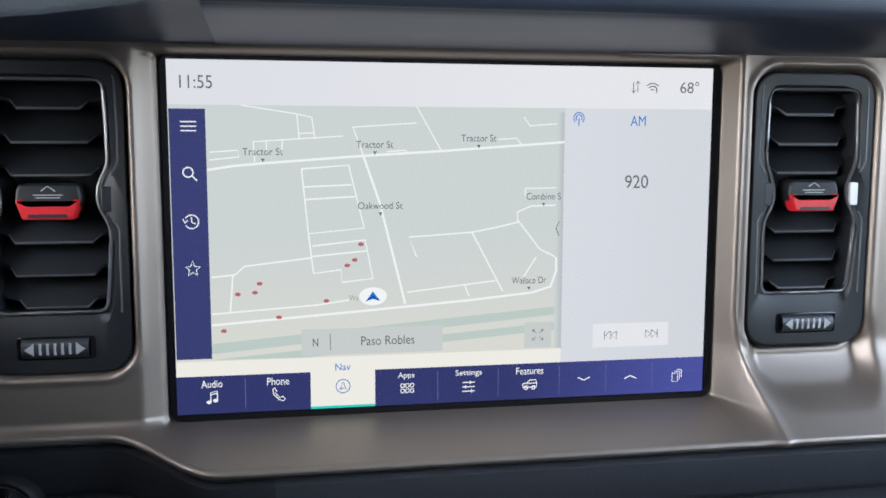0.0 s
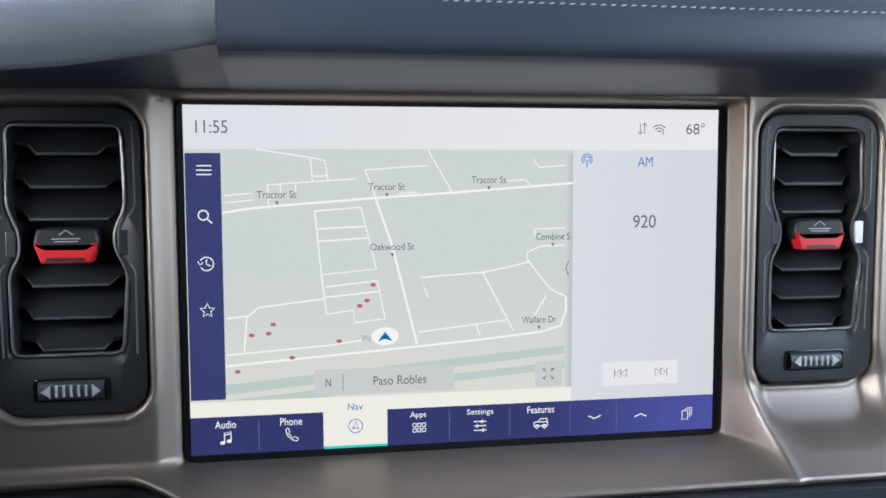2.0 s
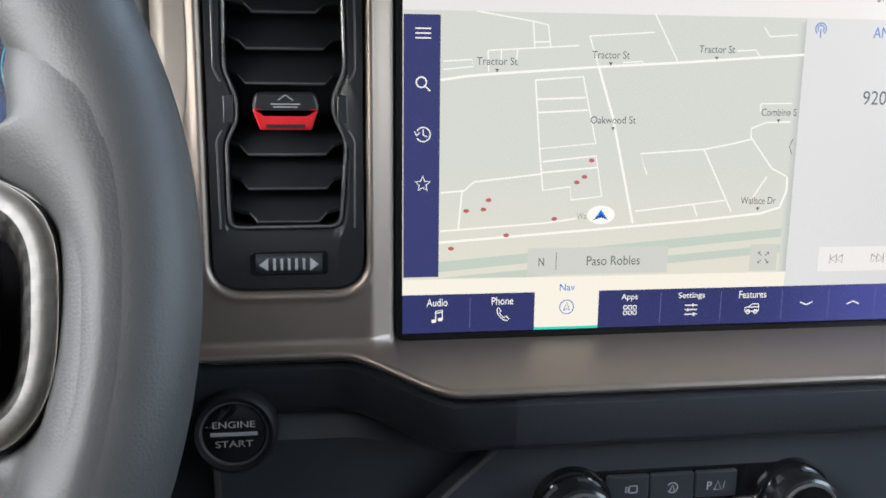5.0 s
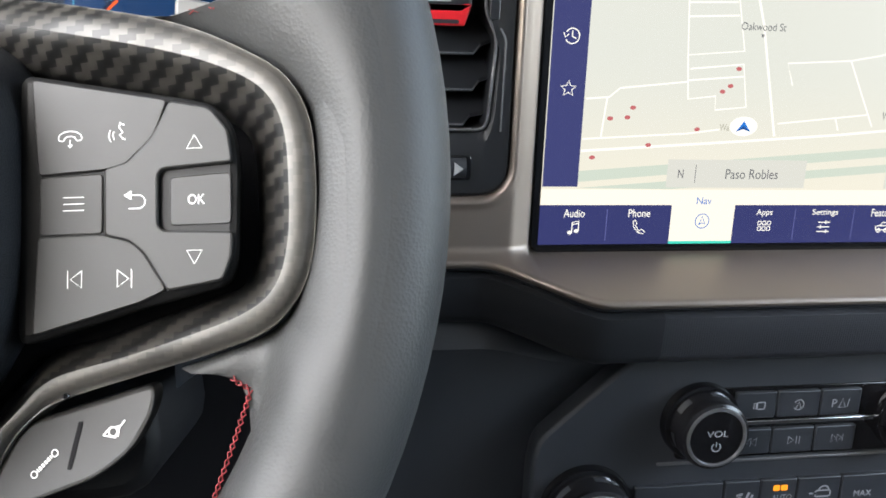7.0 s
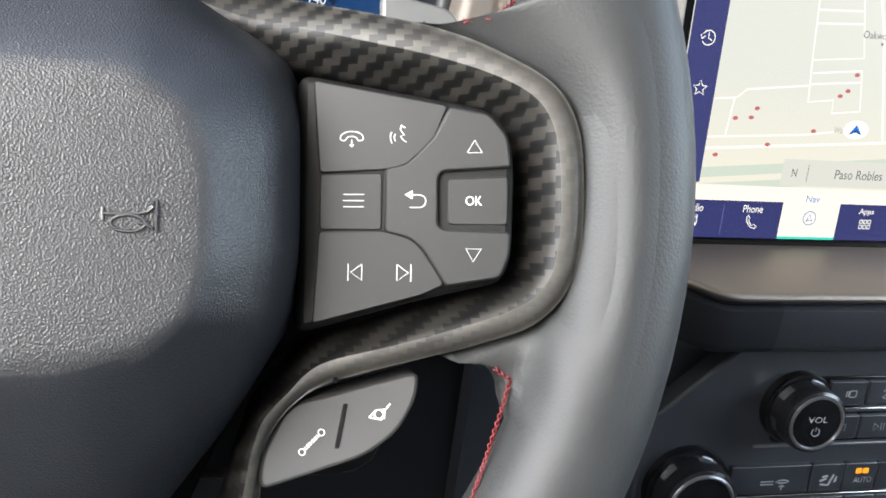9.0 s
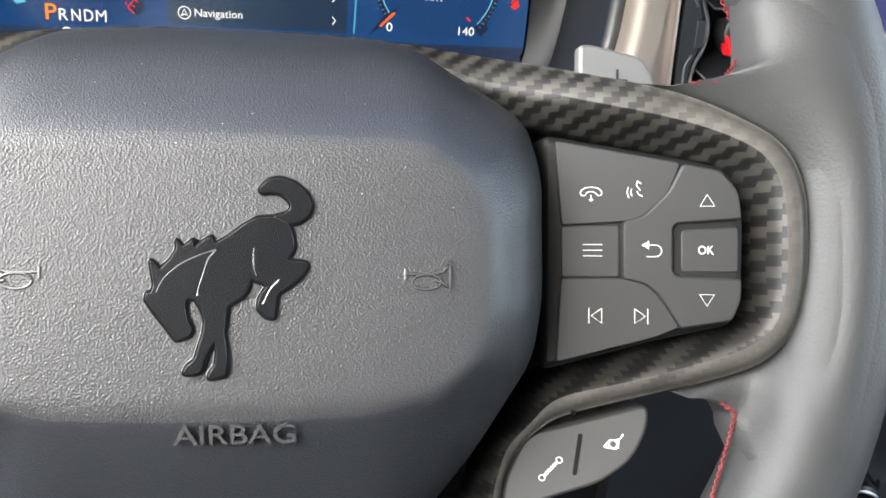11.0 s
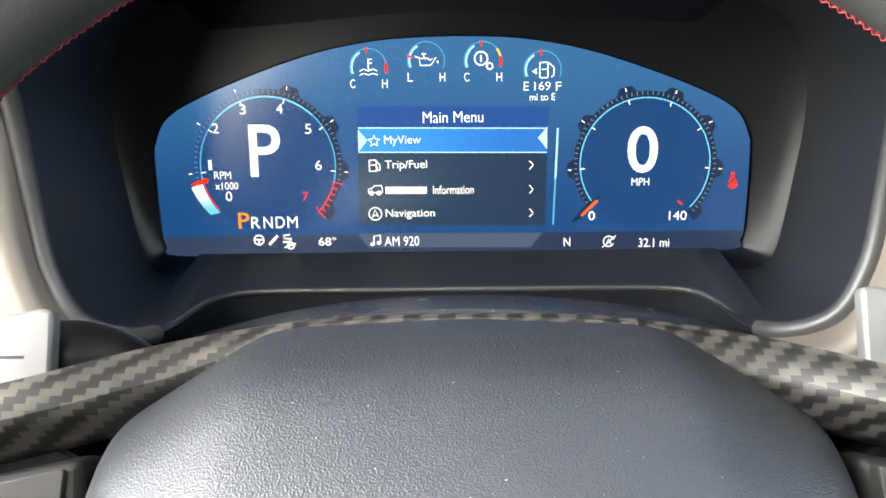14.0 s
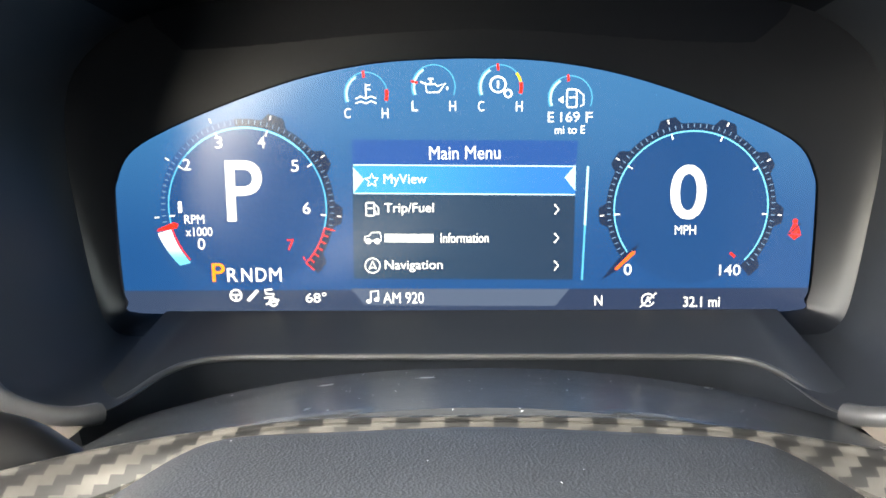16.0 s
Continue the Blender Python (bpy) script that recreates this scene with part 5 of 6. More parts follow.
def teeth(cx, cy, r, a0, a1, step, mat):
    bm = bmesh.new()
    for i in range(int(abs(a0 - a1) / step) + 1):
        a = a0 - i * step
        ribbon(bm, [polar(cx, cy, r * 1.045, a), polar(cx, cy, r * 1.095, a)], 0.32, 0.22)
    dial("tick_scale", bm, mat)


TX, TY, TR = -83.1, 4.7, 31.0
dial("dial_face", disc(bmesh.new(), TX, TY, TR, TR, 0.12, n=64), C_DIAL, "round rev counter face")
dial("dial_ring", lines([arc(TX, TY, TR, -16, 196, 60)], 0.55, 0.2), C_CYAN, "pale blue rev counter ring")
dial("dial_arc", lines([arc(TX, TY, TR - 0.1, 46, 136, 30)], 0.75, 0.21), C_GLINT)
band(TX, TY, TR, 196, 96, (), 0.13, C_BAND, "bezel_arc", "faint toothed band")
band(TX, TY, TR, 96, -44, (70, 31, -5, -40), 0.15, C_DARK, "bezel_arc", "dark toothed band")
teeth(TX, TY, TR, 193, -12, 4.1, C_TOOTH)
for a in (185.4, 147.8, 111, 73, 33, -5.6):
    dial("tick", lines([[polar(TX, TY, TR * 1.135, a), polar(TX, TY, TR * 1.19, a)], [polar(TX, TY, TR * 0.93, a), polar(TX, TY, TR * 1.0, a)]], 0.5, 0.24), C_WHITE)
for ch, x, y in (("0", -101.9, -9.2), ("1", -109.6, 5.3), ("2", -106, 21.8), ("3", -93.1, 30.1), ("4", -76.4, 30.1), ("5", -63.8, 20.9), ("6", -59.8, 4.5)):
    words(ch, cluster, C_WHITE, x, y, 0.26, 2.9 if ch != "1" else 1.5, 4.4, "dial_number", bold=0.0)
words("7", cluster, C_RED, -66.6, -9.8, 0.26, 2.8, 4.4, "dial_number")
dial("red_zone", lines([arc(TX, TY, TR + 0.1, -15, -44, 14)], 0.5, 0.24), C_RED, "red line of the rev counter")
dial("red_scale", lines([[polar(TX, TY, TR, a), polar(TX, TY, TR * (1.14 if a in (-15, -44) else 1.08), a)] for a in (-15, -20, -25, -30, -35, -40, -44)], 0.5, 0.28), C_RED)
dial("red_tick", lines([[polar(TX, TY, TR * 0.925, -42), polar(TX, TY, TR * 0.975, -43)]], 0.5, 0.28), C_RED)
words("P", cluster, C_WHITE, -84, 11.4, 0.26, 14.2, 23.6, "gear_shown", bold=0.008)
words("RPM", cluster, C_WHITE, -104.2, 0.5, 0.26, 7.8, 3.4, "unit")
words("x1000", cluster, C_WHITE, -102.6, -4.4, 0.26, 10.6, 3.4, "unit", bold=0.0)
wedge = [polar(TX, TY, TR * 1.02, 195 + i * 4.6) for i in range(7)]
wedge_out = [polar(TX, TY, TR * (1.20 - 0.008 * i), 195 + i * 4.0) for i in range(7)]
dial("needle_shade", flat([polar(TX, TY, TR * 1.02, 190 + i * 5.6) for i in range(9)] + [polar(TX, TY, TR * 1.25, 234 - i * 5.4) for i in range(9)], 0.25), C_BAND)
dial("needle_body", flat(wedge + wedge_out[::-1], 0.28), C_NEEDLE, "white wedge pointer fading to pale blue")
dial("needle_line", lines([[polar(TX, TY, TR * 1.0, 193 + i * 4.6) for i in range(7)]], 0.5, 0.29), C_RED)
dial("needle_tip", flat([(-119.2, -4.2), (-118.8, -3.2), (-112.6, -0.6), (-110.6, -1.2), (-111.2, -3.0)], 0.3), C_RED, "red tip of the pointer")

# speedometer
SX, SY, SR = 88.1, 3.3, 29.1
dial("dial_face", disc(bmesh.new(), SX, SY, SR, SR, 0.12, n=64), C_DIAL, "round speedometer face")
dial("dial_ring", lines([arc(SX, SY, SR, -44, 217, 80)], 0.55, 0.2), C_GLINT, "pale blue speedometer ring")
band(SX, SY, SR, 220, -49, (184.5, 146, 106, 67.5, 32, -5, -45), 0.15, C_DARK, "bezel_arc", "dark toothed band with lugs")
teeth(SX, SY, SR, 214, -46, 4.3, C_TOOTH)
for a in (184.5, 146, 106, 67.5, 32, -5):
    dial("tick", lines([[polar(SX, SY, SR * 1.135, a), polar(SX, SY, SR * 1.19, a)], [polar(SX, SY, SR * 0.93, a), polar(SX, SY, SR * 1.0, a)]], 0.5, 0.24), C_WHITE)
words("0", cluster, C_WHITE, 87.0, 9.4, 0.26, 13.6, 20.8, "speed_shown", bold=0.012)
words("MPH", cluster, C_WHITE, 86.3, -5.1, 0.26, 8.0, 3.5, "unit")
words("0", cluster, C_WHITE, 64.6, -20.3, 0.26, 3.0, 4.2, "dial_number")
words("140", cluster, C_WHITE, 103.7, -20.7, 0.26, 8, 4.2, "dial_number", bold=0.0)
dial("needle_shade", flat([(54.4, -24.4), (60.8, -16.2), (69.2, -9.8), (66.4, -14.8), (61.4, -20)], 0.24), C_NIGHT)
dial("needle", flat([(59.4, -20.0), (65.6, -13.6), (67.4, -12.9), (67.2, -14.2), (60.4, -20.6)], 0.3), C_NEEDLE_RED, "orange-red pointer at rest")
dial("end_mark", lines([[(103.6, -14.0), (105.4, -15.6)]], 1.0, 0.26), C_RED)
dial("belt_mark", flat([(126.4, -4.6), (126.8, -3.2), (128.6, -3.0), (129.4, -4.8), (130.0, -7.0), (125.4, -6.6)], 0.26), C_RED, "red seat belt warning")
dial("belt_seat", flat([(125.0, -6.9), (130.4, -7.2), (128.6, -8.4), (127.6, -9.2), (126.6, -8.3)], 0.26), C_RED)
dial("belt_strap", lines([[(125.4, -7.0), (129.8, -2.8)]], 0.6, 0.28), C_DARK)
dial("belt_head", disc(bmesh.new(), 127.7, -2.0, 1.0, 1.0, 0.26), C_RED)

# four small gauges
for cx, cy, l, r, mark in ((-35.6, 47.6, "C", "H", "temp"), (-9.8, 50, "L", "H", "oil"), (15.4, 49.6, "C", "H", "gear"), (41.8, 45.2, "E", "F", "fuel")):
    dial("gauge_arc", lines([arc(cx, cy, 8.2, -22, 202, 36)], 0.4, 0.24), C_CYAN)
    dial("gauge_fill", lines([arc(cx, cy, 7.4, 120, 202, 16)], 0.9, 0.26), C_PALE)
    dial("gauge_tip", lines([[polar(cx, cy, 6.2, 96 if mark != "oil" else 165), polar(cx, cy, 8.8, 96 if mark != "oil" else 165)]], 0.9, 0.28), C_RED)
    if mark in ("temp", "gear"):
        dial("gauge_red", lines([arc(cx, cy, 8.0, -18, 12, 8)], 1.3, 0.28), C_RED)
    if mark == "gear":
        dial("gauge_yellow", lines([arc(cx, cy, 8.0, 14, 40, 8)], 1.0, 0.28), C_YELLOW)
    words(l, cluster, C_WHITE, cx - 7.2, cy - 7.0, 0.26, 2.3, 3.8, "gauge_letter", bold=0.0)
    words(r, cluster, C_WHITE, cx + 7.2, cy - 7.2, 0.26, 2.5, 3.8, "gauge_letter", bold=0.0)
    if mark == "temp":
        dial("temp_mark", lines([[(cx, cy + 3.8), (cx, cy - 1)], [(cx, cy + 3.4), (cx + 1.8, cy + 3.4)], [(cx, cy + 1.8), (cx + 1.8, cy + 1.8)], [(cx - 4, cy - 1.6), (cx - 2, cy - 0.8), (cx, cy - 1.6), (cx + 2, cy - 0.8), (cx + 4, cy - 1.6)], [(cx - 4, cy - 3.4), (cx - 2, cy - 2.6), (cx, cy - 3.4), (cx + 2, cy - 2.6), (cx + 4, cy - 3.4)]], 0.5, 0.26), C_WHITE)
    elif mark == "oil":
        dial("oil_mark", lines([[(cx - 3.0, cy + 1.0), (cx + 0.8, cy + 1.0), (cx + 1.6, cy + 0.2), (cx + 4.6, cy + 1.4), (cx + 2.0, cy - 2), (cx - 2.6, cy - 2)]], 0.55, 0.26, closed=True), C_WHITE)
        dial("oil_drop", disc(bmesh.new(), cx + 5.2, cy - 0.6, 0.45, 0.7, 0.26, n=10), C_WHITE)
        dial("oil_spout", lines([[(cx - 2.4, cy + 1), (cx - 5, cy + 2)], [(cx - 1, cy + 1.4), (cx - 1, cy + 3)], [(cx - 2, cy + 3), (cx, cy + 3)]], 0.6, 0.26), C_WHITE)
    elif mark == "gear":
        dial("gear_mark", lines([arc(cx - 0.8, cy + 1, 2.9, 0, 360, 18), arc(cx + 3, cy - 2.4, 1.4, 0, 360, 8), [(cx - 0.8, cy + 2.4), (cx - 0.8, cy - 0.4)]], 0.7, 0.26), C_WHITE)
    else:
        dial("fuel_mark", lines([rrect(cx - 1.2, cy - 3.4, cx + 2.4, cy + 3.2, 0.4, 2)], 0.55, 0.26, closed=True), C_WHITE)
        dial("fuel_hose", lines([[(cx + 2.8, cy + 3), (cx + 5, cy + 1), (cx + 5, cy - 2.6), (cx + 3.8, cy - 3)], [(cx - 0.4, cy + 0.2), (cx + 2, cy + 0.2)]], 0.5, 0.26), C_WHITE)
        dial("fuel_side", flat([(cx - 4.6, cy - 0.6), (cx - 2.6, cy + 0.8), (cx - 2.6, cy - 2)], 0.26), C_WHITE)
        words("169", cluster, C_WHITE, cx, cy - 7.0, 0.26, 7.2, 3.7, "range_number", bold=0.0)
        words("mi to E", cluster, C_WHITE, cx, cy - 11.8, 0.26, 11.4, 3.1, "range_unit")

# ---- buttons and marks on the wheel ----
PADS = {
    "call_button": [(83.4, 37), (114.4, 30.2), (111.4, 22.6), (105.2, 16.4), (100.4, 15.2), (85.2, 14.4)],
    "menu_button": [(85.4, 13.4), (99.6, 13.8), (99.6, 0.2), (85.4, 0.2)],
    "track_button": [(85.2, -0.8), (100, -0.8), (106, -2.4), (109, -5), (114.2, -13.2), (109, -15.6), (84, -23.2)],
    "cursor_button": [(115.4, 29.8), (124, 27.8), (128, 22.4), (129, 15.4), (113.6, 14.6), (112.4, 13.2), (112.4, 1.2), (113.8, -0.2), (129, -0.8), (128.7, -6), (126.8, -11.2), (115, -13.4), (109.8, -4.6), (106.2, -1.6), (100.8, -0.4), (100.8, 14.8), (106, 16), (112, 22.4)],
    "ok_button": [(115.6, 12.2), (128.6, 12.8), (128.6, 1.6), (115.6, 1.6)],
}
made = {}
for nm, poly in PADS.items():
    lift = {"menu_button": -0.4, "ok_button": -0.6, "cursor_button": 0.8}.get(nm, 0.3)
    made[nm] = both(nm, round_poly(grown(poly, 0.44), 1.2, 3), -6, lift, 0.6 if nm == "cursor_button" else 0.3, BUTTON, BTN, "dark satin button with white print")
IZ = 0.45


def mark(name, bm, mat=None, parent=None):
    return part(name, bm, mat or WHITE, parent or wheel)


def resized(bm, cx, cy, s, dx, dy):
    """Print made smaller about (cx, cy) and moved, following the slope of the button."""
    for v in bm.verts:
        u, w = cx + (v.co.x - cx) * s + dx, v.co.z - BTN(v.co.x, v.co.y)
        v.co = (u, cy + (v.co.y - cy) * s + dy, w + BTN(u, 0))
    return bm


handset = [(89.7, 22.2), (89.8, 23.4), (91.0, 24.2), (92.5, 24.4), (94.0, 24.2), (95.2, 23.4), (95.3, 22.2), (94.0, 22.0), (93.7, 22.9), (92.5, 23.2), (91.3, 22.9), (91.0, 22.0)]
mark("hang_up_mark", lines([round_poly(handset, 0.5, 3)], 0.24, IZ, BTN, closed=True))
mark("hang_up_arrow", lines([[(92.5, 22.3), (92.5, 20.6)], [(92.0, 21.1), (92.5, 20.5), (93.0, 21.1)]], 0.24, IZ, BTN))
mark("voice_mark", resized(lines([[(103, 26), (104.2, 25.4)], [(103, 26.4), (102.6, 24.8), (103.8, 23.2), (102.8, 22.6), (103.6, 21.4), (104.6, 21)], arc(103, 22.4, 2.2, 150, 215, 8), arc(103, 22.4, 3.4, 150, 215, 8)], 0.32, IZ, BTN), 103, 23.5, 0.78, 1.4, 0.3))
tri = [(119.9, 19.1), (123.5, 19.1), (121.7, 22.2)]
mark("up_mark", lines([tri], 0.22, IZ + 0.5, BTN, closed=True))
mark("down_mark", lines([[(u, 14.6 - v) for u, v in tri]], 0.22, IZ + 0.5, BTN, closed=True))
words("OK", wheel, WHITE, 122.0, 7.4, -0.48, 3.9, 2.3, "ok_mark", fz=BTN, bold=0.0)
mark("menu_mark", resized(lines([[(90, v), (95.8, v)] for v in (5.4, 7.2, 9.0)], 0.24, -0.28, BTN), 93, 7.2, 0.86, 0.3, 0))
mark("back_mark", resized(lines([[(105.2, 9.2), (108.6, 9.2)] + arc(108.6, 7.1, 2.1, 90, -90, 8) + [(105.6, 5)]], 0.3, IZ + 0.5, BTN), 107, 7.1, 0.74, 0.6, 0))
mark("back_tip", resized(flat([(103.9, 9.2), (106.4, 10.7), (106.4, 7.7)], IZ + 0.5, BTN), 107, 7.1, 0.74, 0.6, 0))
for cx, s in ((93.8, -1), (105.4, 1)):
    mark("skip_mark", lines([[(cx - s * 1.6, -8.6), (cx + s * 1.1, -10.6), (cx - s * 1.6, -12.6), (cx - s * 1.6, -8.6)], [(cx + s * 1.7, -8.5), (cx + s * 1.7, -12.7)]], 0.22, IZ, BTN))
# left pad print
L = lambda pts: [(2 * UC - x, y) for x, y in pts]
cx, cy = 2 * UC - 93.1, 3.6
mark("lane_mark", lines([rrect(cx - 1.5, cy - 2.6, cx + 1.5, cy + 2.6, 0.6, 2)], 0.4, -0.38, BTN, closed=True))
mark("lane_rays", lines([[(cx - 4.4, cy), (cx - 2.6, cy)], [(cx + 2.6, cy), (cx + 4.4, cy)], [(cx - 3.8, cy + 2.8), (cx - 2.6, cy + 1.8)], [(cx + 3.8, cy + 2.8), (cx + 2.6, cy + 1.8)], [(cx - 3.8, cy - 2.8), (cx - 2.6, cy - 1.8)], [(cx + 3.8, cy - 2.8), (cx + 2.6, cy - 1.8)]], 0.4, -0.38, BTN))
cx, cy = 2 * UC - 91, -12.4
mark("volume_mark", lines([[(cx - 3, cy - 1), (cx - 1.8, cy - 1), (cx, cy - 2.6), (cx, cy + 2.6), (cx - 1.8, cy + 1), (cx - 3, cy + 1), (cx - 3, cy - 1)], [(cx + 1.2, cy), (cx + 3.2, cy)], [(cx + 2.2, cy - 1), (cx + 2.2, cy + 1)]], 0.4, IZ, BTN))
mark("gap_mark", lines([[(-117.4 - 0.3 * k, 20 - 1.5 * k), (-109.8 + 0.5 * k, 20 - 1.5 * k)] for k in range(3)], 0.45, IZ, BTN))
mark("gap_car", lines([[(-116.4, 21.4), (-116.4, 23.6), (-115, 24.2), (-114.4, 25.6), (-111.4, 25.6), (-110.8, 24.2), (-110.2, 23.6), (-110.2, 21.4)]], 0.4, IZ, BTN, closed=True))
def LOWB(u, v):
    """The slanted face of the lower buttons, leaning up towards the driver."""
    return -40 + 0.40 * ((u if u > UC else 2 * UC - u) - 84) - 0.24 * (v + 51)


low = round_poly([(78.4, -45.4), (111.4, -35.6), (110.8, -42.3), (106, -51.2), (97.8, -57.5), (71.2, -67.4), (71.8, -58.7)], 4, 5)
both("lower_button", low, -13, 0, 1.0, BUTTON, LOWB, "slanted lower button with white print")
mark("groove", slab(round_poly([(92.5, -44.6), (93.7, -44.6), (91.4, -55.8), (90.2, -55.8)], 0.6), -0.2, 0.2, 0, LOWB), GAPBLK)
mark("damper_print", lines([arc(82.2, -57, 0.8, 0, 360, 12), arc(87, -52, 0.8, 0, 360, 12)], 0.25, 0.36, LOWB))
mark("damper_coil", lines([[(83, -56.2), (86.2, -52.8)]], 0.9, 0.35, LOWB))
mark("damper_gaps", lines([[(82.6 + k * 0.65 + 0.6, -56.5 + k * 0.68 - 0.5), (82.6 + k * 0.65 - 0.5, -56.5 + k * 0.68 + 0.5)] for k in range(1, 6)], 0.28, 0.42, LOWB), BUTTON)
mark("fog_print", lines([[(98.8, -47.8), (100.4, -46), (102.9, -45.6), (104, -44.2)], arc(101.2, -46.9, 1.1, 0, 360, 12), [(99, -47.8), (102, -48.2)], [(102.7, -45.9), (102.4, -48)]], 0.4, 0.35, LOWB))

# horn signs, lettering and emblem on the airbag cover
def horn(s, cx):
    paths = [[(cx - s * 5.3, 1.0), (cx - s * 2.4, 0.9), (cx + s * 1.3, 1.0), (cx + s * 3.4, 1.5), (cx + s * 4.6, 2.6), (cx + s * 5.2, 4.1), (cx + s * 5.2, -2.5), (cx + s * 4.4, -1.8), (cx + s * 3.2, -1.1), (cx + s * 1.8, -0.8)],
             [(cx - s * 0.4 + 3.4 * math.cos(a * 0.3307), -0.9 + 1.7 * math.sin(a * 0.3307)) for a in range(20)], [(cx - s * 5.3, 2.2), (cx - s * 5.3, -0.4)]]
    for p in paths:
        part("horn_sign", tube([(x, y, -0.15) for x, y in p], 0.4, 6), SMOOTHV, airbag, "embossed horn sign", smooth=60)


horn(1, 44.2)
horn(-1, -46.6)
words("AIRBAG", airbag, SMOOTHV, 0.6, -35.5, -1.9, 27, 4.6, "airbag_lettering", depth=1.0, fz=lambda u, v: (v + 35.5) * 0.32)
TAIL = [(5.4, 19.9), (7.5, 22.0), (10.2, 22.5), (13.4, 21.5), (16.1, 19.3), (17.3, 16.6), (16.7, 14.2), (14.6, 12.5), (11.6, 12.0), (9.8, 12.4), (8.7, 13.7), (11.3, 14.4), (12.7, 15.7), (12.2, 17.5), (10.4, 18.9), (8.1, 19.3), (6.3, 18.9)]
HIND = [(5.1, 13.4), (8.7, 13.7), (12.2, 12.2), (13.1, 9.5), (13.5, 7.1), (12.8, 5.1), (11.6, 3.9), (16.1, 3.4), (16.5, 2.4), (15.2, 0.3), (12.8, -1.7), (9.8, -3.8), (9.5, -6.4), (9.2, -9.3), (7.4, -9.0), (5.4, -6.9), (5.7, -4.6), (6.9, -2.8), (7.7, -1.7), (5.1, -0.8), (3.6, -0.1), (3.6, -2.2), (2.4, -4.3), (0.4, -5.4), (-1.1, -6.3)]
FORE = [(-1.5, -10.4), (-1.9, -12.7), (-1.3, -15.6), (-1.1, -18.5), (-1.4, -22.0), (-5.2, -22.7), (-4.9, -21.1), (-3.7, -19.7), (-3.4, -16.7), (-4.0, -14.4), (-4.4, -15.3), (-5.8, -17.6), (-6.6, -20.8), (-7.8, -21.6), (-10.6, -21.6), (-10.0, -19.8), (-8.1, -18.4), (-7.5, -16.1), (-6.4, -12.6), (-6.1, -9.7), (-6.7, -7.4)]
NECK = [(-8.1, -5.0), (-9.9, -4.7), (-10.4, -6.1), (-10.0, -9.1), (-8.7, -11.7), (-9.3, -13.1), (-12.2, -14.1), (-14.2, -11.3), (-16.5, -8.4), (-18.9, -4.9), (-18.6, -3.4), (-17.6, -3.7), (-17.1, -1.4), (-17.6, 1.5), (-18.0, 3.9), (-16.3, 2.4), (-16.0, 1.5), (-13.7, 3.8), (-12.2, 6.2), (-12.5, 8.5), (-11.1, 6.7), (-10.5, 7.0), (-8.7, 8.5), (-8.7, 6.4), (-6.4, 8.2), (-4.6, 9.2), (-4.3, 7.3), (-1.4, 9.0), (2.1, 11.7)]


for shape in (HIND + FORE + NECK, TAIL):
    outline_ = round_poly(shape, 0.6, 2)
    part("emblem_edge", slab(grown(outline_, 0.7), -1.4, 0.45, 0.2), GLOSS, airbag, "gloss black border of the emblem")
    part("emblem", slab(outline_, -0.6, 0.95 if shape is TAIL else 1.0, 0.12), EMBLEM, airbag, "raised gloss black emblem shape", smooth=60)
for path in ([(-16.5, -3.4), (-14.8, -0.2), (-11.3, 2.9), (-7.8, 4.7), (-3.7, 6.1)], [(-3.7, 6.1), (-5.5, 3.8), (-6.4, 0.8), (-7.2, -1.5), (-7.7, -4.1)], [(4.6, 6.6), (4.4, 3.1), (5.1, 0.4)], [(10.1, -0.6), (8.3, -2.6), (6.6, -6.1)]):
    part("emblem_crease", tube([(u, v, 0.95) for u, v in smooth_path(path, 4)], 0.2, 6), EMBEDGE, airbag, "fine bright crease", smooth=60)

# red stitching where the leather meets the spokes
def stitches(path, name="stitching", pitch=2.6, r=0.2):
    P = resample([tuple(p) for p in smooth_path(path, 6)], max(4, int(len(path) * 4.5)), False)
    zig = []
    bm = bmesh.new()
    for i in range(len(P) - 1):
        d = P[i + 1] - P[i]
        d /= np.linalg.norm(d)
        side = np.cross(d, (0, 0, 1.0))
        a, b = P[i] + side * 0.5, P[i + 1] - side * 0.5
        c = P[i + 1] + side * 0.5
        for p, q in ((a, b), (P[i] - side * 0.7, c)):
            t = tube([tuple(p), tuple((p + q) / 2 + (0, 0, 0.5)), tuple(q)], r, 5)
            me = bpy.data.meshes.new("tmp")
            t.to_mesh(me)
            t.free()
            bm.from_mesh(me)
            bpy.data.meshes.remove(me)
    part(name, bm, THREAD, wheel, "red cross-stitched seam")


def rim_in(a0, a1, w=-31.0, n=10, r=151.4):
    return [(RIM_U + r * math.cos(radians(a0 + (a1 - a0) * i / n)), RIM_V + r * math.sin(radians(a0 + (a1 - a0) * i / n)), w) for i in range(n + 1)]


for sgn in (1, -1):
    for hem, (a0, a1) in zip(HEMS[sgn], ((20, 62), (-33, -64))):
        seam = [q + (0, 0, 0.25) for q in hem]
        along = rim_in(a0, a1, -24, r=151.2) if a0 < 0 else rim_in(a0, a1, -33, r=151.4)
        if sgn < 0:
            along = [(2 * UC - q[0], q[1], q[2]) for q in along]
        stitches([tuple(q) for q in (seam[3:-3] if a0 < 0 else seam[2:-4])] + along)
plug = lathe([(0.75, -0.9), (0.75, 0.2), (0.5, 0.4), (0, 0.4)], 14)
bmesh.ops.translate(plug, vec=(90.2, -38.2, -35.2), verts=plug.verts)
mark("bezel_plug", plug, GLOSS)

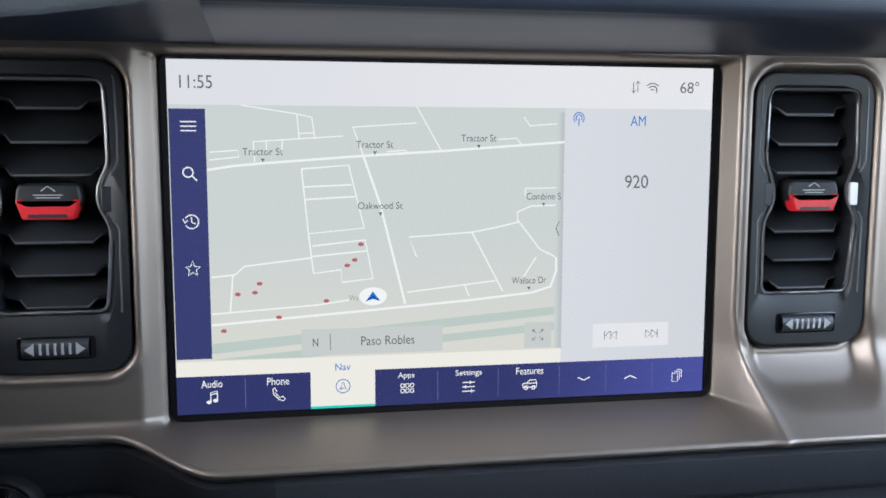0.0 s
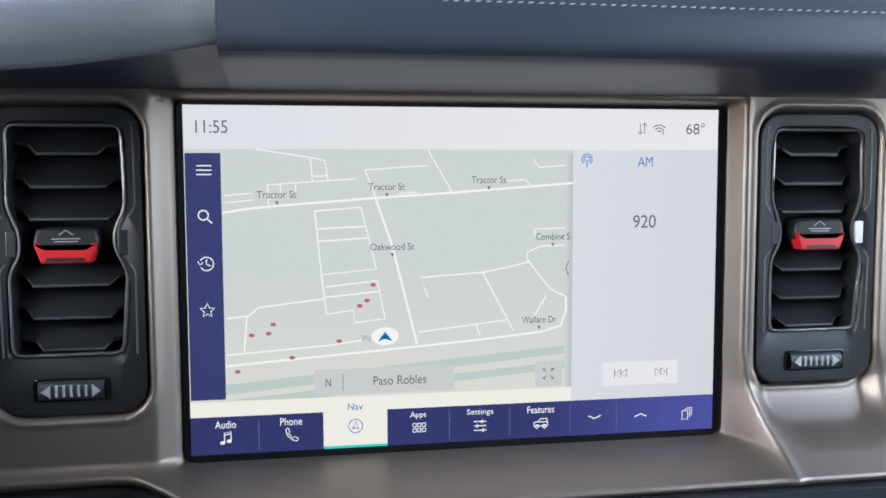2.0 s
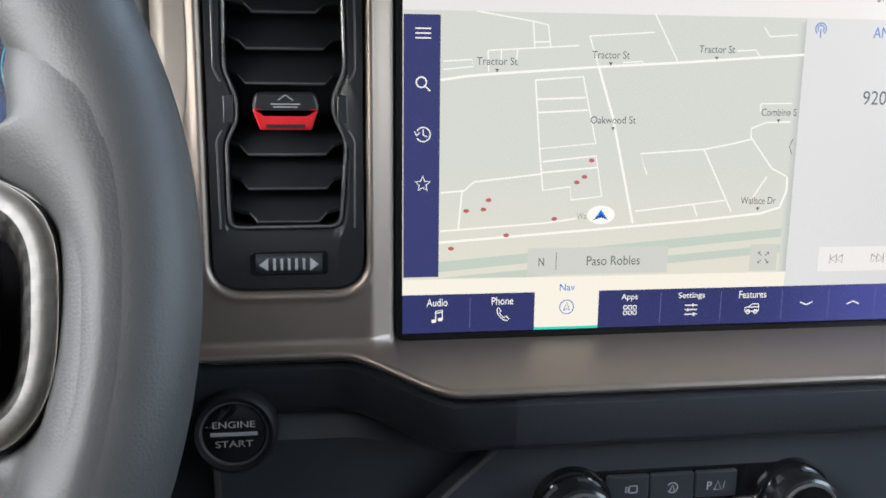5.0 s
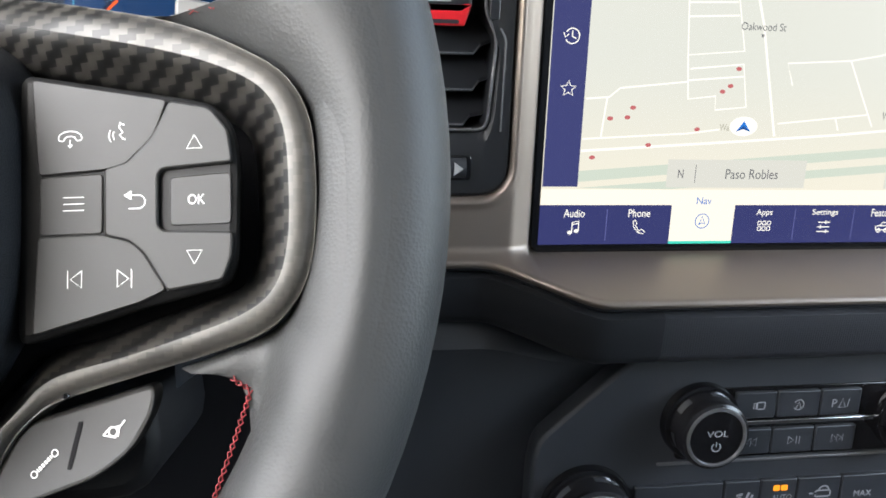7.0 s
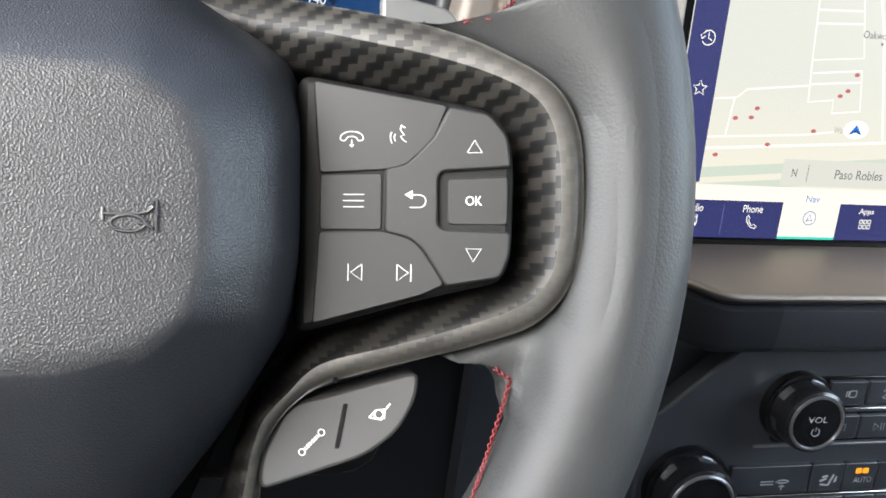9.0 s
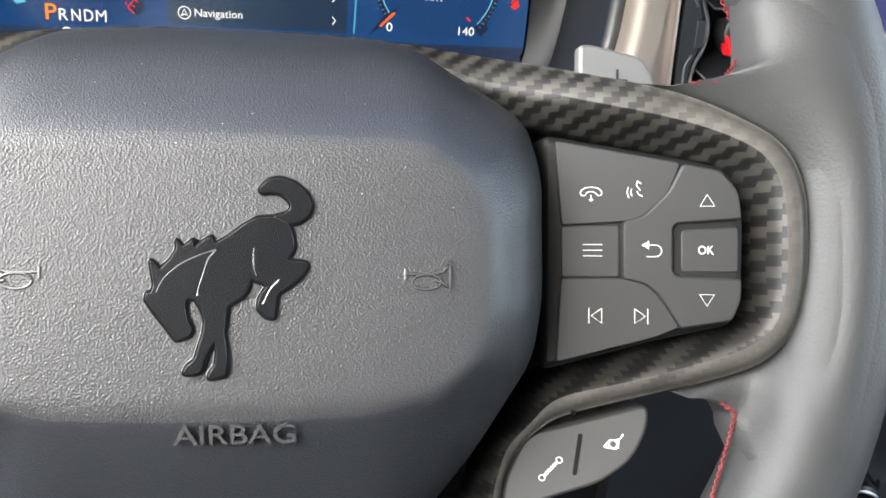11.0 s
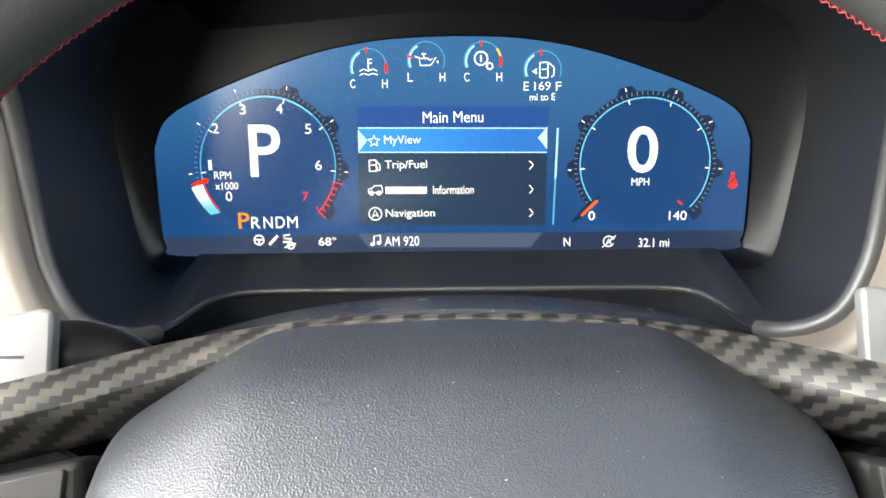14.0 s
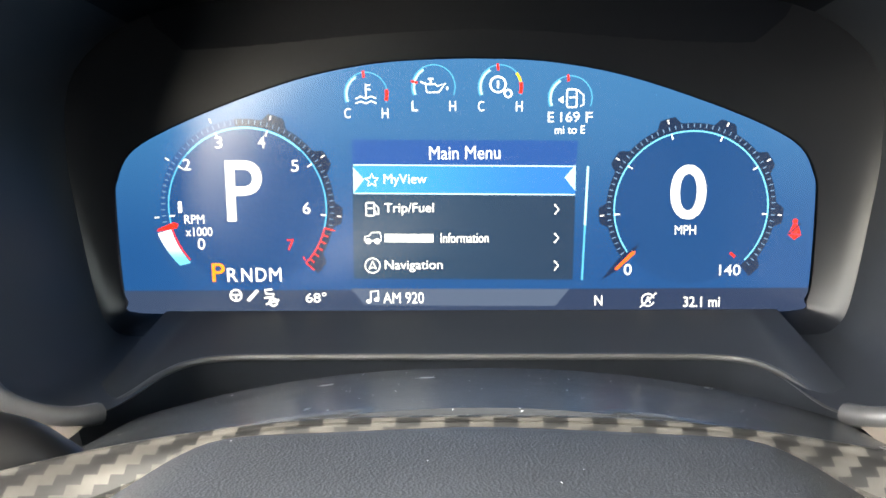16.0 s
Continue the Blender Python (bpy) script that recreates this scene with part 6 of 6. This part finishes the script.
# ---- centre stack controls ----
ST = pose(0.0, 0.430, 0.0, 90, 0, 0)
stack = thing("control_panel", ST, "black control panel with knobs and rows of buttons", "control panel")
plate = [(-9.6, 560), (-9.6, 690), (-7.2, 703.7), (33.9, 741.3), (40.4, 743), (420, 741), (420, 560)]
part("panel", slab(round_poly(plate, 5), -14, -2.5, 2.0), LOWER, stack, "dark moulded panel", smooth=50)
part("button_tray", slab(rrect(58, 690.5, 186, 726, 4), -4, -2.0, 0.6), GLOSS, stack, "gloss black button tray", smooth=50)
part("chrome_line", slab(rrect(84, 707.2, 160, 709.4, 0.8), -2.2, -0.6, 0.4), CHROME, stack, "thin bright divider", smooth=50)
part("lower_line", slab(rrect(44, 659.4, 200, 661.6, 0.8), -3, -0.4, 0.4), CHROME, stack, "thin bright divider", smooth=50)
part("tray_line", slab(rrect(50, 688.2, 200, 689.6, 0.6), -3, -1.4, 0.4), EDGE, stack, "thin satin divider", smooth=50)
ROWS_B = [(711, 724, [(84.6, 104.8), (105.6, 126.8), (127.6, 148)]), (692.6, 705.4, [(84.6, 104.4), (105.2, 126.4), (127.2, 148)]), (662.6, 678.6, [(40, 83.8), (84.8, 102.6), (103.4, 121.8), (122.6, 145), (146, 176)]),
          (630, 659.8, [(41, 85), (86, 106), (107, 124.4), (125, 147), (148, 176)])]
for z0, z1, cols in ROWS_B:
    for a, b in cols:
        part("button", slab(rrect(a, z0, b, z1, 1.0), -3, 0.0, 0.6), STACKBTN, stack, smooth=50)
PZ = 0.12


def pr(name, bm, mat=None):
    part(name, bm, mat or DIMPRINT, stack)


pr("camera_mark", lines([rrect(95.2, 715.6, 99, 719, 0.5, 2), [(94.8, 716.2), (93.6, 715.8), (93.6, 718.8), (94.8, 718.4)]], 0.55, PZ, closed=True))
pr("auto_stop_mark", lines([arc(116.2, 717, 2.5, -150, 150, 20), [(115.0, 715.4), (116.2, 718.6), (117.4, 715.4)]], 0.5, PZ))
words("P", stack, DIMPRINT, 134.4, 717, PZ, 2.4, 4.0, "parking_mark")
pr("cone_mark", lines([[(137, 714.8), (138.6, 719.4), (140.2, 714.8), (136.6, 714.8)], [(141.2, 715), (142, 719)]], 0.4, PZ))
for cx, s in ((94.6, -1), (138.4, 1)):
    pr("seek_mark", lines([[(cx - s * 2.6, 701), (cx, 699), (cx - s * 2.6, 697), (cx - s * 2.6, 701)], [(cx + s * 0.2, 701), (cx + s * 2.8, 699), (cx + s * 0.2, 697), (cx + s * 0.2, 701)], [(cx + s * 3.3, 701), (cx + s * 3.3, 697)]], 0.35, PZ))
pr("play_mark", lines([[(113.4, 701), (116.2, 699), (113.4, 697), (113.4, 701)], [(117.6, 701), (117.6, 697)], [(119.2, 701), (119.2, 697)]], 0.35, PZ))
AMBER = glow("amber_lamp", lin("ff9a2a"), 1.2)
part("indicator_lamp", slab(rrect(109.6, 672.6, 113, 675.6, 0.7), -0.2, 0.3, 0.2), AMBER, stack, "lit amber indicator")
part("indicator_lamp", slab(rrect(113.6, 672.6, 117, 675.6, 0.7), -0.2, 0.3, 0.2), AMBER, stack, "lit amber indicator")
words("AUTO", stack, DIMPRINT, 114.6, 668.9, PZ, 10.4, 3.2, "auto_word")
words("MAX", stack, DIMPRINT, 157.6, 668.6, PZ, 9.4, 3.2, "max_word")
pr("defrost_mark", lines([[(57, 670), (64, 670)], [(57, 668.4), (64, 668.4)], arc(69, 664.6, 6.0, 52, 128, 10), [(66.6, 669), (71.4, 669)], [(67.4, 667), (70.6, 667)], [(69, 668), (69, 665)]], 0.7, PZ))
pr("seat_mark", lines([[(90.6, 667.2), (95.2, 666.6), (97.4, 672.6)], [(90, 669), (93.6, 670.4)], [(91, 671.2), (94.2, 672)], [(98.6, 668), (99.2, 671.4)]], 1.2, PZ))
pr("car_mark", lines([rrect(132, 668.2, 140, 671.4, 1, 2), arc(136.4, 671.2, 2.6, 0, 180, 10), [(131, 670), (128.8, 670)]], 0.8, PZ))


def knob(x, z, r, text, h=16.0):
    base = thing("rotary_knob", ST @ pose(x * MM, z * MM, 0), "ribbed black rotary knob with bright ring", "knob", group="control panel knobs")
    part("collar", lathe([(r * 1.14, -3), (r * 1.14, 1), (r * 1.1, 2.2), (r * 1.02, 2.6)]), GLOSS, base, smooth=40)
    part("grip", lathe([(r, 0), (r, 4), (r * 0.985, 5), (r * 0.985, h - 3.2), (r * 0.95, h - 1.2), (r * 0.86, h - 0.4)]), SATINBLK, base, "ribbed dark grip", smooth=40)
    for i in range(6):
        a = math.tau * i / 6 + 0.3
        bm = bmesh.new()
        arcp = [(1.012 * r * math.cos(a + t), 1.012 * r * math.sin(a + t)) for t in np.linspace(-0.22, 0.22, 6)]
        for p, q in zip(arcp, arcp[1:]):
            vs = [bm.verts.new((*p, 3.2)), bm.verts.new((*q, 3.2)), bm.verts.new((q[0] * 0.99, q[1] * 0.99, 8.2)), bm.verts.new((p[0] * 0.99, p[1] * 0.99, 8.2))]
            bm.faces.new(vs)
        part("bright_inlay", bm, CHROME, base, smooth=60)
    part("ring", lathe([(r * 0.87, h - 0.7), (r * 0.84, h + 0.5), (r * 0.79, h + 0.6), (r * 0.76, h - 0.4)]), EDGE, base, "satin ring", smooth=60)
    part("cap", lathe([(r * 0.77, h - 0.4), (r * 0.5, h - 0.1), (0, h)]), GLOSS, base, "gloss black cap", smooth=60)
    words(text, base, DIMPRINT, 0, 2.0 if text == "VOL" else 0, h + 0.15, r * (0.62 if text == "VOL" else 0.8), 3.0, "knob_word")
    if text == "VOL":
        part("power_mark", lines([arc(0, -4.4, 2.0, 125, 415, 20), [(0, -1.8), (0, -4.2)]], 0.45, h + 0.15), DIMPRINT, base)
    return base


knob(68.2, 710.6, 16.4, "VOL")
knob(176.5, 709.0, 16.4, "TUNE")
knob(17.0, 668.4, 19.5, "60°")

# ---- start button ----
start = thing("start_button", pose(-0.0825, 0.437, 0.7512, 90, 0, 0), "round black engine start button in a raised ring", "start button")
part("bezel_ring", lathe([(19, -6), (18.4, 1), (16.6, 2.4), (14.8, 1.8), (14.4, 0)]), KNEE, start, "dark raised ring", smooth=50)
part("edge_ring", lathe([(14.9, 0.2), (14.6, 1.2), (13.9, 1.2), (13.6, 0.4)]), EDGE, start, smooth=50)
part("button_face", lathe([(13.7, 0.2), (12.6, 1.0), (6, 1.5), (0, 1.6)]), GLOSS, start, "gloss black face", smooth=50)
words("ENGINE", start, STARTPRINT, 0, 4.4, 1.75, 18, 3.0, "start_word")
words("START", start, STARTPRINT, 0, -4.4, 1.75, 16, 3.0, "start_word")
part("divider", slab(rrect(-10, -0.8, 10, 0.8, 0.3), 1.4, 1.8), STARTPRINT, start)


# ---- dust on the airbag cover and the column shell ----
from mathutils.bvhtree import BVHTree


def dust(target, count, box_uv, name, seed):
    rng = random.Random(seed)
    me = target.data
    tree = BVHTree.FromPolygons([v.co for v in me.vertices], [tuple(f.vertices) for f in me.polygons])
    bm = bmesh.new()
    for _ in range(count):
        u, v = rng.uniform(*box_uv[:2]), rng.uniform(*box_uv[2:])
        loc_, nrm, _, _ = tree.ray_cast(Vector((u * MM, v * MM, 0.05)), Vector((0, 0, -1)))
        if loc_ is None:
            continue
        r = rng.choice((0.06, 0.07, 0.08, 0.1, 0.13, 0.2))
        m = Matrix.Translation(loc_ / MM + nrm * 0.05) @ nrm.to_track_quat("Z", "Y").to_matrix().to_4x4() @ Matrix.Rotation(rng.uniform(0, 6.28), 4, "Z") @ Matrix.Diagonal((r, r * rng.uniform(0.3, 1.0), r * 0.3, 1))
        bmesh.ops.create_icosphere(bm, subdivisions=1, radius=1, matrix=m)
    ob = part(name, bm, DIMPRINT, target, "scattered pale dust specks")
    return tagged(ob, kind="stuff")


dust(airbag, 220, (-70, 62, 10, 68), "dust", 3)
dust(shell, 200, (-95, 90, 70, 84), "dust", 5)
dust(display, 26, (-128, 128, -34, 56), "dust", 9)
